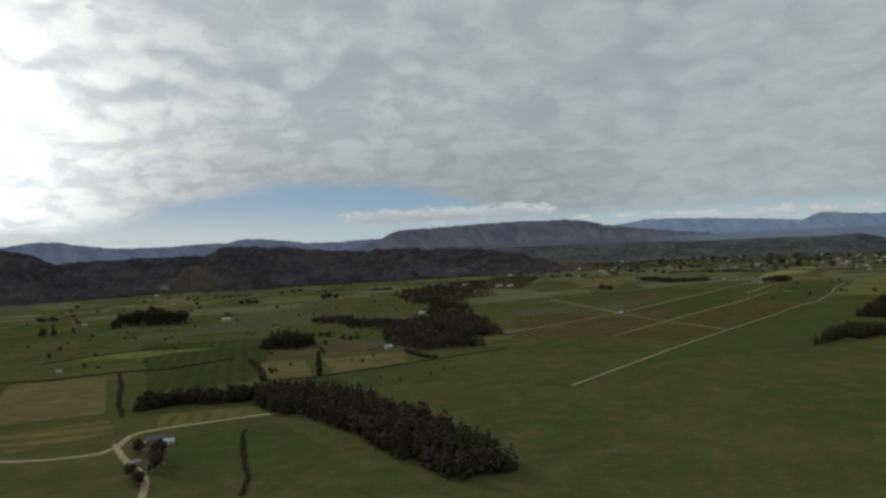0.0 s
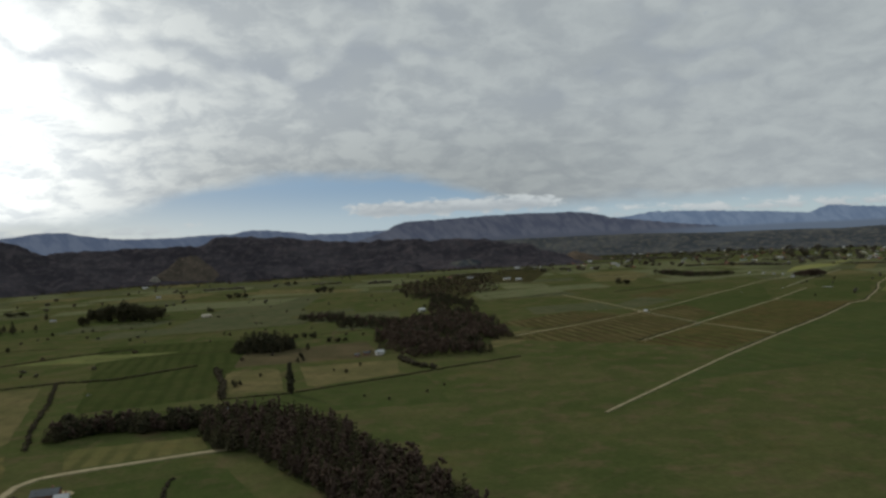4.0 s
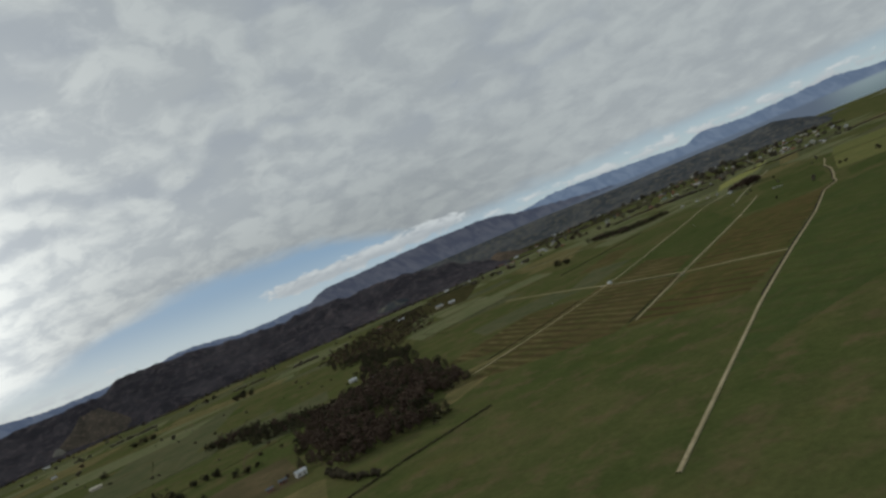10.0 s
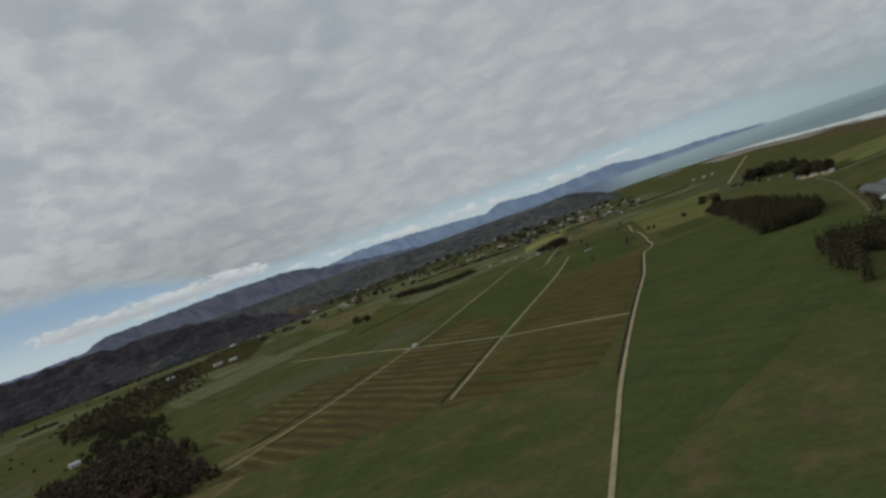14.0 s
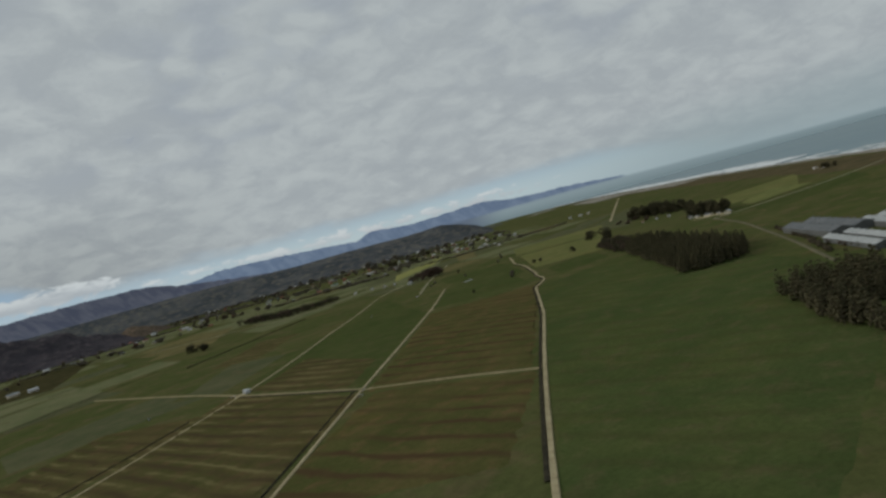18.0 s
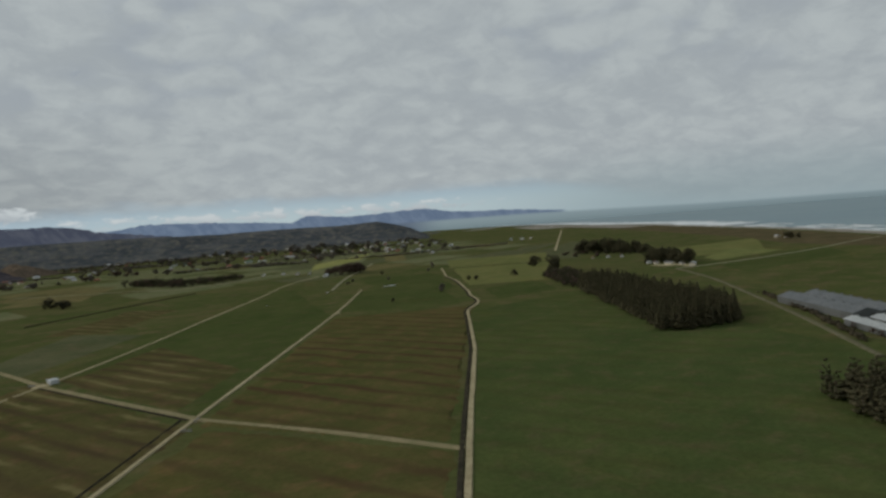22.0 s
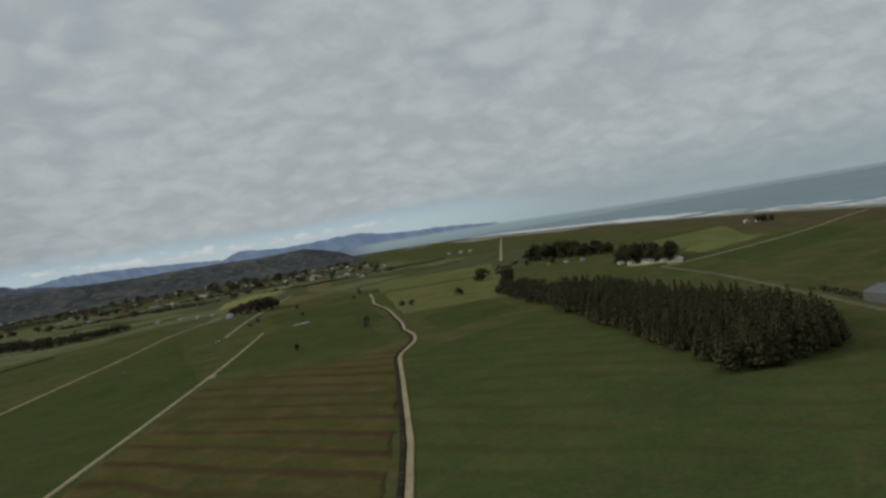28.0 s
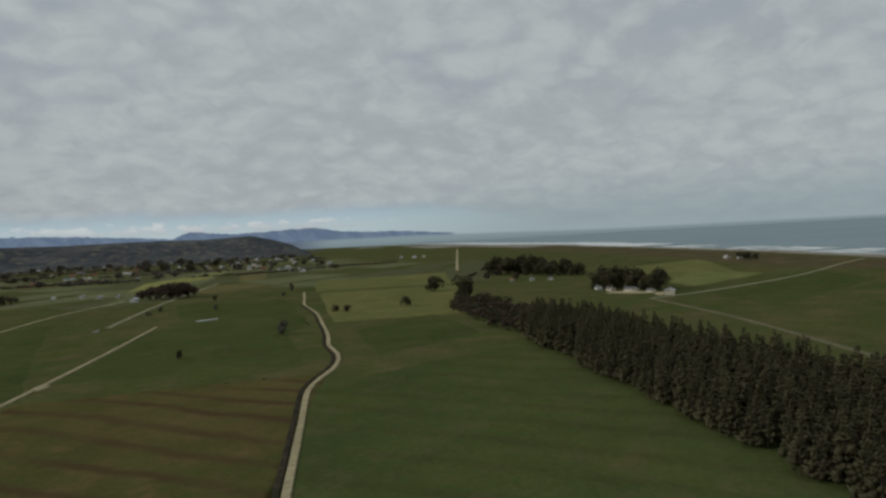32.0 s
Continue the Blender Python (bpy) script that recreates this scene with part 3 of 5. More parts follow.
def mound(name, label, cx, cy, rx, ry, high, mat, seed):
    """A small hill with uneven sides standing before the ranges."""
    a, r = np.meshgrid(np.linspace(0, 2 * math.pi, 61), np.linspace(0, 1, 22), indexing="ij")
    wob = 1 + 0.16 * np.sin(3 * a + seed) + 0.09 * np.sin(7 * a + 2 * seed)
    x, y = cx + np.cos(a) * r * rx * wob, cy + np.sin(a) * r * ry * wob
    lump = fbm(x, y, 70.0, 4, seed)
    z = lie(x, y) - 6 + high * (0.5 + 0.5 * np.cos(r ** 1.15 * math.pi)) * (1 + 0.35 * lump) + 5 * lump * (r < 0.95)
    tagged(new(name, grid_mesh(name, x, y, z, mat)), label, "hill", kind="structure")


mound("knoll", "small rounded hill with rough pale grass", -825, 2780, 160, 120, 96, SCRUB_GREEN, 3.0)
mound("slip_face", "pale bare slip beside the small hill", -918, 2688, 34, 14, 38, SAND, 5.0)
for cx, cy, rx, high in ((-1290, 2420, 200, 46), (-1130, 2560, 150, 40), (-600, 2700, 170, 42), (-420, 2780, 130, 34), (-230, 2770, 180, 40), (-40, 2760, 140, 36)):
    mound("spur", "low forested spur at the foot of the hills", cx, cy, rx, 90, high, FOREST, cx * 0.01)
mound("bluff", "low hill with bare brown slopes at the valley edge", 690, 3080, 130, 70, 42, SLIP, 7.0)
mound("bluff", "low scrub covered hill at the valley edge", 520, 3020, 130, 70, 40, SCRUB, 9.0)
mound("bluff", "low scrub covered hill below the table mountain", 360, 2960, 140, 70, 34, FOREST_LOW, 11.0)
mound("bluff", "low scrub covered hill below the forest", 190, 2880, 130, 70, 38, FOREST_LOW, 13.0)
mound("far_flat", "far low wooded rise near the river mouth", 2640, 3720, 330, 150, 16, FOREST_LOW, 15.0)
mound("far_flat", "far low dune near the river mouth", 3060, 3560, 260, 110, 9, SAND, 19.0)

# ---------------------------------------------------------------- shore


def coast_line(off):
    out = []
    for k, (x, y) in enumerate(COAST):
        a, b = Vector(COAST[max(k - 1, 0)]), Vector(COAST[min(k + 1, len(COAST) - 1)])
        d = (b - a).normalized()
        out.append((x + d.y * off, y - d.x * off))
    return out


tagged(ribbon("beach", coast_line(-6), 34, SAND, lift=0.15, wob=0.3, step=25, seed=41), "grey sand beach along the surf", "beach", kind="structure")
tagged(ribbon("surf", coast_line(22), 24, FOAM, lift=-1.2, wob=0.6, step=14, seed=50), "long white line of breaking surf", "surf", kind="structure")
tagged(ribbon("surf", coast_line(95)[8:14], 95, FOAM, lift=-1.2, wob=0.5, step=22, seed=51), "broad white surf along the far beach", "surf", kind="structure")


def broken_surf():
    """Short breakers further out, each a wave of its own."""
    rnd = random.Random(15)
    for off in (52, 80, 108):
        line = [Vector(p) for p in coast_line(off)][2:10]
        for a, b in zip(line, line[1:]):
            long = (b - a).length
            s = rnd.uniform(0, 60)
            while s < long - 40:
                e = min(long, s + rnd.uniform(60, 260))
                p, q = a.lerp(b, s / long), a.lerp(b, e / long)
                mid = (p + q) / 2 + Vector((rnd.uniform(-9, 9), rnd.uniform(-9, 9)))
                tagged(ribbon("breaker", [tuple(p), tuple(mid), tuple(q)], rnd.uniform(5, 13), FOAM, lift=-1.2, wob=0.8, step=12, seed=int(s) + off), "white crest of a breaking wave", "surf", kind="structure")
                s = e + rnd.uniform(50, 330)


broken_surf()

field([(2260, 1965), (2680, 2520), (2600, 2590), (2190, 2045)], SAND, "pale dune strip behind the beach", lift=0.3, name="dune_strip")
field([(2640, 2510), (3200, 3225), (3080, 3350), (2540, 2710)], SAND, "wide pale sand flats at the river mouth", lift=0.3, name="sand_flat")


# ---------------------------------------------------------------- paddocks


def lanes_and_fields():
    hump = (12, 15, 0.35)
    field([(342, 1177), (353, 990), (563, 1210), (700, 1521)], GRASS_RICH, "smooth green paddock between two farm tracks", lift=0.12)
    field([(353, 985), (396, 887), (654, 1142), (559, 1207)], HUMPS, "humped and hollowed pasture with brown drains", hump=hump)
    field([(105, 939), (225, 867), (351, 984), (336, 1162)], HUMPS_B, "humped brown and green pasture in long strips", hump=(10, 13, 0.4))
    field([(231, 869), (300, 798), (395, 880), (356, 980)], HUMPS, "humped green pasture beside a gravel track", hump=hump)
    field([(296, 1231), (330, 1174), (678, 1524), (602, 1636)], GRASS, "broad green paddock beyond the track", lift=0.1)
    field([(569, 1226), (663, 1155), (792, 1344), (704, 1385)], GRASS_RICH, "dark green paddock beside the road", lift=0.1)
    field([(732, 1403), (792, 1344), (897, 1467), (823, 1574)], GRASS_RICH, "dark green paddock near the settlement", lift=0.1)
    field([(178, 652), (560, 770), (780, 1110), (634, 1132)], HUMPS_FAINT, "dark green paddock between road and pine wood", lift=0.1)
    field([(680, 1144), (765, 1131), (853, 1249), (747, 1233)], GRASS_RICH, "dark green paddock by the road bend", lift=0.11)
    field([(763, 1266), (838, 1200), (1063, 1386), (950, 1502)], GRASS_SOFT, "pale green paddock beyond the bend", lift=0.14)
    field([(949, 1506), (1062, 1390), (1254, 1550), (1079, 1670)], GRASS_SOFT, "pale green paddock before the huts", lift=0.14)
    field([(712, 1391), (722, 1253), (753, 1268), (912, 1504)], GRASS_RICH, "green paddock inside the road bend", lift=0.14)
    field([(1028, 1225), (1193, 1133), (1474, 1274), (1235, 1322)], GRASS_SOFT, "pale dry pasture near the shore", lift=0.1)
    field([(994, 1117), (896, 1032), (1124, 1004), (1240, 1081)], GRASS_RICH, "green paddock below the coast road", lift=0.1)
    field([(-151, 700), (-193, 830), (-123, 840), (-94, 704)], GRASS_DRY, "dry tan paddock with a few shrubs", lift=0.12)
    field([(-90, 705), (-121, 838), (0, 850), (1, 763)], GRASS_DRY, "dry tan paddock beside the farmhouse", lift=0.12)
    field([(-198, 834), (-214, 937), (-44, 1000), (-12, 858)], BROWN_FLAT, "tan and brown rough pasture round the clump", lift=0.1)
    field([(-130, 621), (-150, 695), (24, 773), (47, 637)], GRASS_RICH, "green meadow beyond the pine belt", lift=0.1)
    field([(-247, 659), (-405, 1063), (-193, 1075), (-154, 694)], MOWN, "green meadow in faint mown strips", lift=0.12)
    field([(-239, 581), (-147, 606), (-150, 691), (-246, 655)], MOWN, "green strip of meadow behind the pine belt", lift=0.08)
    field([(-341, 550), (-242, 580), (-333, 802), (-434, 769)], GRASS_DRY, "dry pale paddock with hedge", lift=0.1)
    field([(-268, 470), (-206, 522), (-231, 577), (-348, 525)], DRY_BANDED, "dry banded paddock by the lane", lift=0.1)
    field([(-199, 519), (-102, 557), (-117, 594), (-227, 578)], PALE_BANDED, "pale grass strip before the pine belt", lift=0.1)
    field([(-193, 504), (-142, 377), (-27, 421), (-96, 541)], GRASS_RICH, "dark green paddock beside the lane", lift=0.1)
    field([(-398, 784), (-335, 815), (-400, 1049), (-482, 925)], GRASS, "green paddock", lift=0.1)
    field([(-193, 1350), (-188, 1886), (-6, 1748), (-21, 1486)], GRASS, "bright green rise of pasture", lift=0.1)
    field([(-379, 1132), (-374, 1782), (-208, 1801), (-197, 1277)], GRASS_OLIVE, "olive pasture near the hills", lift=0.1)
    field([(112, 1086), (169, 1011), (304, 1113), (249, 1205)], HUMPS_B, "brown striped paddock beyond the wood", hump=(10, 13, 0.4))
    field([(775, 1616), (885, 1666), (1508, 2430), (1137, 2151)], GRASS_HAZED, "dull green paddock before the settlement", lift=0.1)

    field([(340, 1155), (355, 998), (422, 1071), (430, 1235)], HUMPS_B, "brown striped end of the paddock by the crossing", lift=0.2)
    field([(306, 1234), (328, 1178), (452, 1300), (410, 1388)], GRASS_OLIVE, "olive brown corner of the broad paddock", lift=0.17)
    field([(1082, 1368), (1111, 1523), (1532, 1728), (1483, 1618)], GRASS_OLIVE, "flat brown rushes beside the airstrip", lift=0.12)
    field([(1103, 1526), (1061, 1498), (1398, 1766), (1546, 1762)], GRASS_OLIVE, "flat brown rushes across the airstrip", lift=0.1)
    field([(890, 1800), (1110, 1960), (1345, 2240), (1015, 1995)], GRASS_YELLOW, "pale yellow green field before the settlement", lift=0.16)
    field([(1032, 1128), (1075, 1168), (1245, 1215), (1190, 1105)], GRASS_PALE, "pale grass beside the coast road", lift=0.16)
    field([(1070, 1817), (1091, 1773), (1272, 2018), (1310, 2150)], GRASS_DRY, "yellow brown grass before the settlement", lift=0.18)
    field([(109, 1006), (64, 852), (146, 942), (210, 1026)], GRASS_DRY, "dry tan grass at the edge of the wood", lift=0.14)
    field([(-23, 1679), (111, 1533), (259, 2397), (-31, 2070)], SCRUB, "dark brown moor below the hills", lift=0.16)
    field([(291, 1865), (165, 1921), (293, 2609), (462, 2477)], SCRUB, "brown scrub at the valley edge", lift=0.14)
    field([(-561, 1526), (-531, 1741), (-236, 1744), (-263, 1587)], GRASS_HAZED, "pale pasture strip below the hills", lift=0.14)
    field([(-411, 1916), (-429, 2114), (-111, 1913), (-127, 1826)], GRASS_DRY, "dry strip of pasture below the hills", lift=0.14)
    field([(-770, 1825), (-712, 2124), (-510, 2061), (-537, 1881)], GRASS_DRY, "dry paddock below the knoll", lift=0.14)
    field([(-460, 925), (-390, 989), (-243, 983), (-342, 919)], GRASS_PALE, "pale strip of grass between paddocks", lift=0.2)
    field([(119, 1429), (112, 1604), (317, 1738), (321, 1553)], GRASS_HAZED, "dull green pasture behind the wood", lift=0.12)
    field([(416, 1322), (373, 1383), (507, 1528), (546, 1473)], HUMPS_B, "brown striped pasture beyond the track", lift=0.14)
    field([(411, 1794), (507, 1748), (647, 2026), (581, 2153)], GRASS_DRY, "dry pasture by the bush pair", lift=0.14)


def patchwork():
    """Smaller paddocks that cover the far plain, many in greens paled to imitate haze."""
    rnd = random.Random(31)
    kinds = [(GRASS_HAZED, "green paddock paled for haze"), (GRASS_OLIVE, "olive green paddock"), (GRASS, "green paddock"), (GRASS_PALE, "pale green paddock"), (GRASS_DRY, "dry tan paddock"), (GRASS_RICH, "dark green paddock")]
    turn = radians(-28)
    ca, sa = math.cos(turn), math.sin(turn)
    for i in range(-16, 17):
        for j in range(0, 15):
            u, v = i * 165 + 60 * (j % 2), 1100 + j * 130
            x, y = u * ca - v * sa * 0.0 + 200, v + u * 0.25
            az, r = math.degrees(math.atan2(x, y)), math.hypot(x, y)
            if not (-33 < az < 38 and 1150 < r < 2900) or rnd.random() < (0.22 if az < 4 else 0.06) or (az > 16 and r < 1850) or seaward(x, y) > -250:
                continue
            k = rnd.choices((0, 1, 2, 3, 4), (9, 4, 1.5, 0.4, 0.9))[0]
            if az < 4:
                k = rnd.choices((2, 1, 5, 4), (5, 3, 4, 0.8))[0] if r < 1700 else rnd.choices((0, 1, 2, 4), (4, 5, 3, 1.0))[0]
            if (-60 < x < 760 and y < 1560):
                k = rnd.choice((1, 2))
            w, d = rnd.uniform(68, 98), rnd.uniform(50, 78)
            c = [(x + sx * w + rnd.uniform(-18, 18), y + sy * d + sx * w * 0.22 + rnd.uniform(-12, 12)) for sx, sy in ((-1, -1), (1, -1), (1, 1), (-1, 1))]
            field(c, kinds[k][0], kinds[k][1], lift=0.05, name="paddock")


lanes_and_fields()
patchwork()

ROAD = [(130, 590), (238, 710), (297, 775), (394, 876), (501, 984), (526, 1010), (593, 1084), (619, 1113), (634, 1127), (664, 1148), (686, 1171), (703, 1197), (729, 1227), (770, 1280), (808, 1330), (850, 1395), (900, 1456), (946, 1513)]


def beside(pts, off):
    """A line of points moved to its left by a distance."""
    out = []
    for k, (x, y) in enumerate(pts):
        a, b = pts[max(k - 1, 0)], pts[min(k + 1, len(pts) - 1)]
        long = math.hypot(b[0] - a[0], b[1] - a[1])
        out.append((x - (b[1] - a[1]) / long * off, y + (b[0] - a[0]) / long * off))
    return out


TRACKS = [
    ("farm_track", [(124, 966), (220, 1040), (334, 1144), (428, 1243), (513, 1340), (618, 1456), (720, 1575), (825, 1664)], 1.7, GRAVEL, "pale gravel farm track across the paddocks"),
    ("farm_track", [(248, 878), (358, 998), (575, 1230), (711, 1386)], 1.6, GRAVEL, "pale gravel farm track ending in a paddock"),
    ("farm_track", [(358, 998), (347, 1062), (334, 1142)], 3.2, BANK, "raised worn grass bank used as a cross track"),
    ("farm_track", [(334, 1144), (329, 1205), (315, 1312), (288, 1480)], 2.8, BANK, "narrow tan cross track between paddocks"),
    ("farm_track", [(396, 880), (381, 932), (358, 996)], 2.6, BANK, "grass edged cross track to the road"),
    ("ditch", [(355, 999), (344, 1062), (331.5, 1139)], 0.5, WATER_DARK, "narrow drain at the foot of the bank"),
    ("road", ROAD, 1.8, GRAVEL, "winding pale gravel road beside a ditch"),
    ("farm_track", [(693, 1421), (815, 1570), (1033, 1809)], 3.2, LANE, "dull grassy farm track"),
    ("airstrip", [(1258, 1552), (2310, 2385)], 4, GRAVEL, "straight pale strip far across the plain"),
    ("lane", [(582, 820), (671, 887), (756, 955), (843, 1026), (889, 1069), (947, 1127)], 2.6, LANE_DULL, "muddy unsealed lane past the sheds"),
    ("lane", [(947, 1127), (1000, 1106), (1110, 1082), (1210, 1072), (1300, 1070), (1392, 1062)], 3.4, LANE, "pale unsealed lane from the farm to the shore"),
    ("lane", [(-359, 508), (-267, 462), (-204, 466), (-200, 495), (-196, 518), (-143, 541), (-97, 557), (-64, 558)], 4.2, GRAVEL, "pale gravel lane bending past a house"),
    ("lane", [(-203, 488), (-183, 451), (-155, 409), (-139, 358), (-119, 287)], 3.8, GRAVEL, "pale gravel side lane"),
    ("farm_track", [(476, 2017), (531, 1927), (601, 1839), (654, 1756), (759, 1786), (832, 1824), (856, 1778)], 2.4, LANE, "faint pale track along a field edge"),
    ("ditch", [(243, 881), (298, 940), (353, 1001)], 0.4, WATER_DARK, "dark narrow drain beside a farm track"),
    ("ditch", beside(ROAD[2:-2], 2.3), 1.3, WATER_DARK, "dark water in a long drain beside the road"),
]
tagged(ribbon("dune_strip", beside(COAST[2:12], 105), 130, BROWN_FLAT, lift=0.2, step=40.0, seed=77), "brown marram and rushes behind the beach", "dunes", kind="structure")
for k, (name, pts, wide, mat, label) in enumerate(TRACKS):
    tagged(ribbon(name, pts, wide, mat, lift=0.45 if name != "ditch" else 0.6, seed=k), label, "track" if name != "ditch" else "ditch", kind="structure")


def pasture_drains():
    """Shallow brown drains that part the paddocks of the plain."""
    rnd = random.Random(8)
    for k in range(46):
        az, r = radians(rnd.uniform(-28, 28)), rnd.uniform(950, 2150)
        x, y = math.sin(az) * r, math.cos(az) * r
        if math.degrees(az) > 12 and r < 1900:
            continue
        a, m = radians(rnd.choice((103, 103, 12, 20)) + rnd.uniform(-8, 8)), rnd.uniform(50, 130)
        line = [(x - math.cos(a) * m, y - math.sin(a) * m), (x + rnd.uniform(-5, 5), y + rnd.uniform(-5, 5)), (x + math.cos(a) * m, y + math.sin(a) * m)]
        tagged(ribbon("drain", line, rnd.uniform(1.2, 2.4), rnd.choice((SCRUB, BROWN_FLAT, SCRUB)), lift=0.32, wob=0.4, seed=k), "shallow brown drain between paddocks", "ditch", kind="structure")


pasture_drains()

# ---------------------------------------------------------------- trees

OCT_V = np.array([(1, 0, 0), (-0.8, 0, 0), (0, 1, 0), (0, -1, 0), (0, 0, 1), (0, 0, -1)], float)
OCT_F = np.array([(0, 2, 4), (2, 1, 4), (1, 3, 4), (3, 0, 4), (2, 0, 5), (1, 2, 5), (3, 1, 5), (0, 3, 5)])


def clumps(centres, sizes, rnd, squash=0.8):
    """Many small ragged leaf clumps, as vertices and triangles."""
    vs, fs = [], []
    for k, (c, s) in enumerate(zip(centres, sizes)):
        a, b = rnd.uniform(0, 6.28), rnd.uniform(-0.6, 0.6)
        turn = np.array([(math.cos(a), -math.sin(a), 0), (math.sin(a), math.cos(a), 0), (0, 0, 1)]) @ np.array([(math.cos(b), 0, math.sin(b)), (0, 1, 0), (-math.sin(b), 0, math.cos(b))])
        jit = np.array([[rnd.uniform(0.7, 1.5)] for _ in range(6)])
        vs.append((OCT_V * jit) @ turn.T * np.array([s, s, s * squash]) + c)
        fs.append(OCT_F + 6 * k)
    return np.concatenate(vs), np.concatenate(fs)


def tapered(points, radii, sides=6):
    vs, fs = [], []
    for k, (p, r) in enumerate(zip(points, radii)):
        for j in range(sides):
            a = 2 * math.pi * j / sides
            vs.append((p[0] + r * math.cos(a), p[1] + r * math.sin(a), p[2]))
    for k in range(len(points) - 1):
        for j in range(sides):
            a, b = k * sides + j, k * sides + (j + 1) % sides
            fs += [(a, b, b + sides), (a, b + sides, a + sides)]
    return np.array(vs), np.array(fs)


def conifer(rnd, n, high=1.0, wide=0.42):
    """Unit pine: ragged needle tufts reaching outwards and up, in whorls round the stem."""
    vs, fs = [], []
    whorls = max(6, n // 7)
    small = min(1.0, (75 / n) ** 0.4)
    for k in range(n):
        t = min(1.0, max(0.0, (int((rnd.random() ** 1.15) * whorls) + rnd.uniform(-0.25, 0.25)) / whorls))
        reach = wide * 0.5 * (1 - t) ** 0.9 + 0.012
        a = rnd.uniform(0, 6.28)
        rad = reach * rnd.uniform(0.35, 0.85)
        long = max(0.03, reach * rnd.uniform(0.35, 0.6)) * small
        up = rnd.uniform(0.1, 0.7)
        size = np.array([long, long * rnd.uniform(0.45, 0.75), wide * 0.5 * rnd.uniform(0.16, 0.28) * (1.1 - 0.6 * t) * small])
        q = OCT_V * np.array([[rnd.uniform(0.7, 1.3)] for _ in range(6)]) * size
        q[:, 2] += q[:, 0] * up
        turn = np.array([(math.cos(a), -math.sin(a), 0), (math.sin(a), math.cos(a), 0), (0, 0, 1)])
        vs.append(q @ turn.T + np.array([math.cos(a) * rad, math.sin(a) * rad, 0.12 + 0.84 * t * high]))
        fs.append(OCT_F + 6 * k)
    return np.concatenate(vs), np.concatenate(fs)


def broadleaf(rnd, n, wide=0.9, low=0.2):
    cs, ss = [], []
    lobes = [(rnd.uniform(-0.24, 0.24) * wide, rnd.uniform(-0.24, 0.24) * wide, rnd.uniform(low + 0.16, 0.78), rnd.uniform(0.17, 0.3)) for _ in range(9)]
    for k in range(n):
        x, y, z, r = lobes[k % 9]
        d = Vector((rnd.gauss(0, 1), rnd.gauss(0, 1), rnd.gauss(0, 0.8))).normalized() * r * rnd.uniform(0.6, 1.05)
        cs.append((x + d.x * wide, y + d.y * wide, max(low, z + d.z)))
        ss.append(rnd.uniform(0.06, 0.12) * min(1.0, (110 / n) ** 0.4))
    return clumps(cs, ss, rnd, 0.75)


def poplar_crown(rnd, n):
    cs, ss = [], []
    for k in range(n):
        t = rnd.random()
        rad = 0.085 * math.sin(min(1, t * 1.1 + 0.12) * math.pi) ** 0.5 * rnd.uniform(0.4, 1)
        a = rnd.uniform(0, 6.28)
        cs.append((math.cos(a) * rad, math.sin(a) * rad, 0.08 + 0.88 * t))
        ss.append(rnd.uniform(0.035, 0.06))
    return clumps(cs, ss, rnd, 1.3)


def quick_mesh(name, verts, tris, mats, index=None):
    me = bpy.data.meshes.new(name)
    me.vertices.add(len(verts))
    me.vertices.foreach_set("co", np.asarray(verts, np.float32).ravel())
    me.loops.add(len(tris) * 3)
    me.loops.foreach_set("vertex_index", np.asarray(tris, np.int32).ravel())
    me.polygons.add(len(tris))
    me.polygons.foreach_set("loop_start", np.arange(0, len(tris) * 3, 3, dtype=np.int32))
    for m in mats:
        me.materials.append(m)
    if index is not None:
        me.polygons.foreach_set("material_index", np.asarray(index, np.int32))
    me.update(calc_edges=True)
    me.validate()
    me.shade_smooth()
    return me


def trunk_of(rnd, high, thick):
    bend = rnd.uniform(-0.03, 0.03)
    pts = [(0, 0, -0.03), (bend * 0.3, 0, high * 0.35), (bend, bend, high * 0.7), (bend * 1.5, bend, high)]
    return tapered(pts, [thick, thick * 0.75, thick * 0.5, thick * 0.15])


def limbs_of(rnd, n, z0, z1, reach, thick):
    vs, fs, base = [], [], 0
    for k in range(n):
        z, a = rnd.uniform(z0, z1), rnd.uniform(0, 6.28)
        tip = (math.cos(a) * reach, math.sin(a) * reach, z + reach * rnd.uniform(0.3, 0.9))
        v, f = tapered([(0, 0, z), (tip[0] * 0.5, tip[1] * 0.5, (z + tip[2]) / 2 + 0.01), tip], [thick, thick * 0.6, thick * 0.2], 4)
        vs.append(v)
        fs.append(f + base)
        base += len(v)
    return np.concatenate(vs), np.concatenate(fs)


MODELS = {}


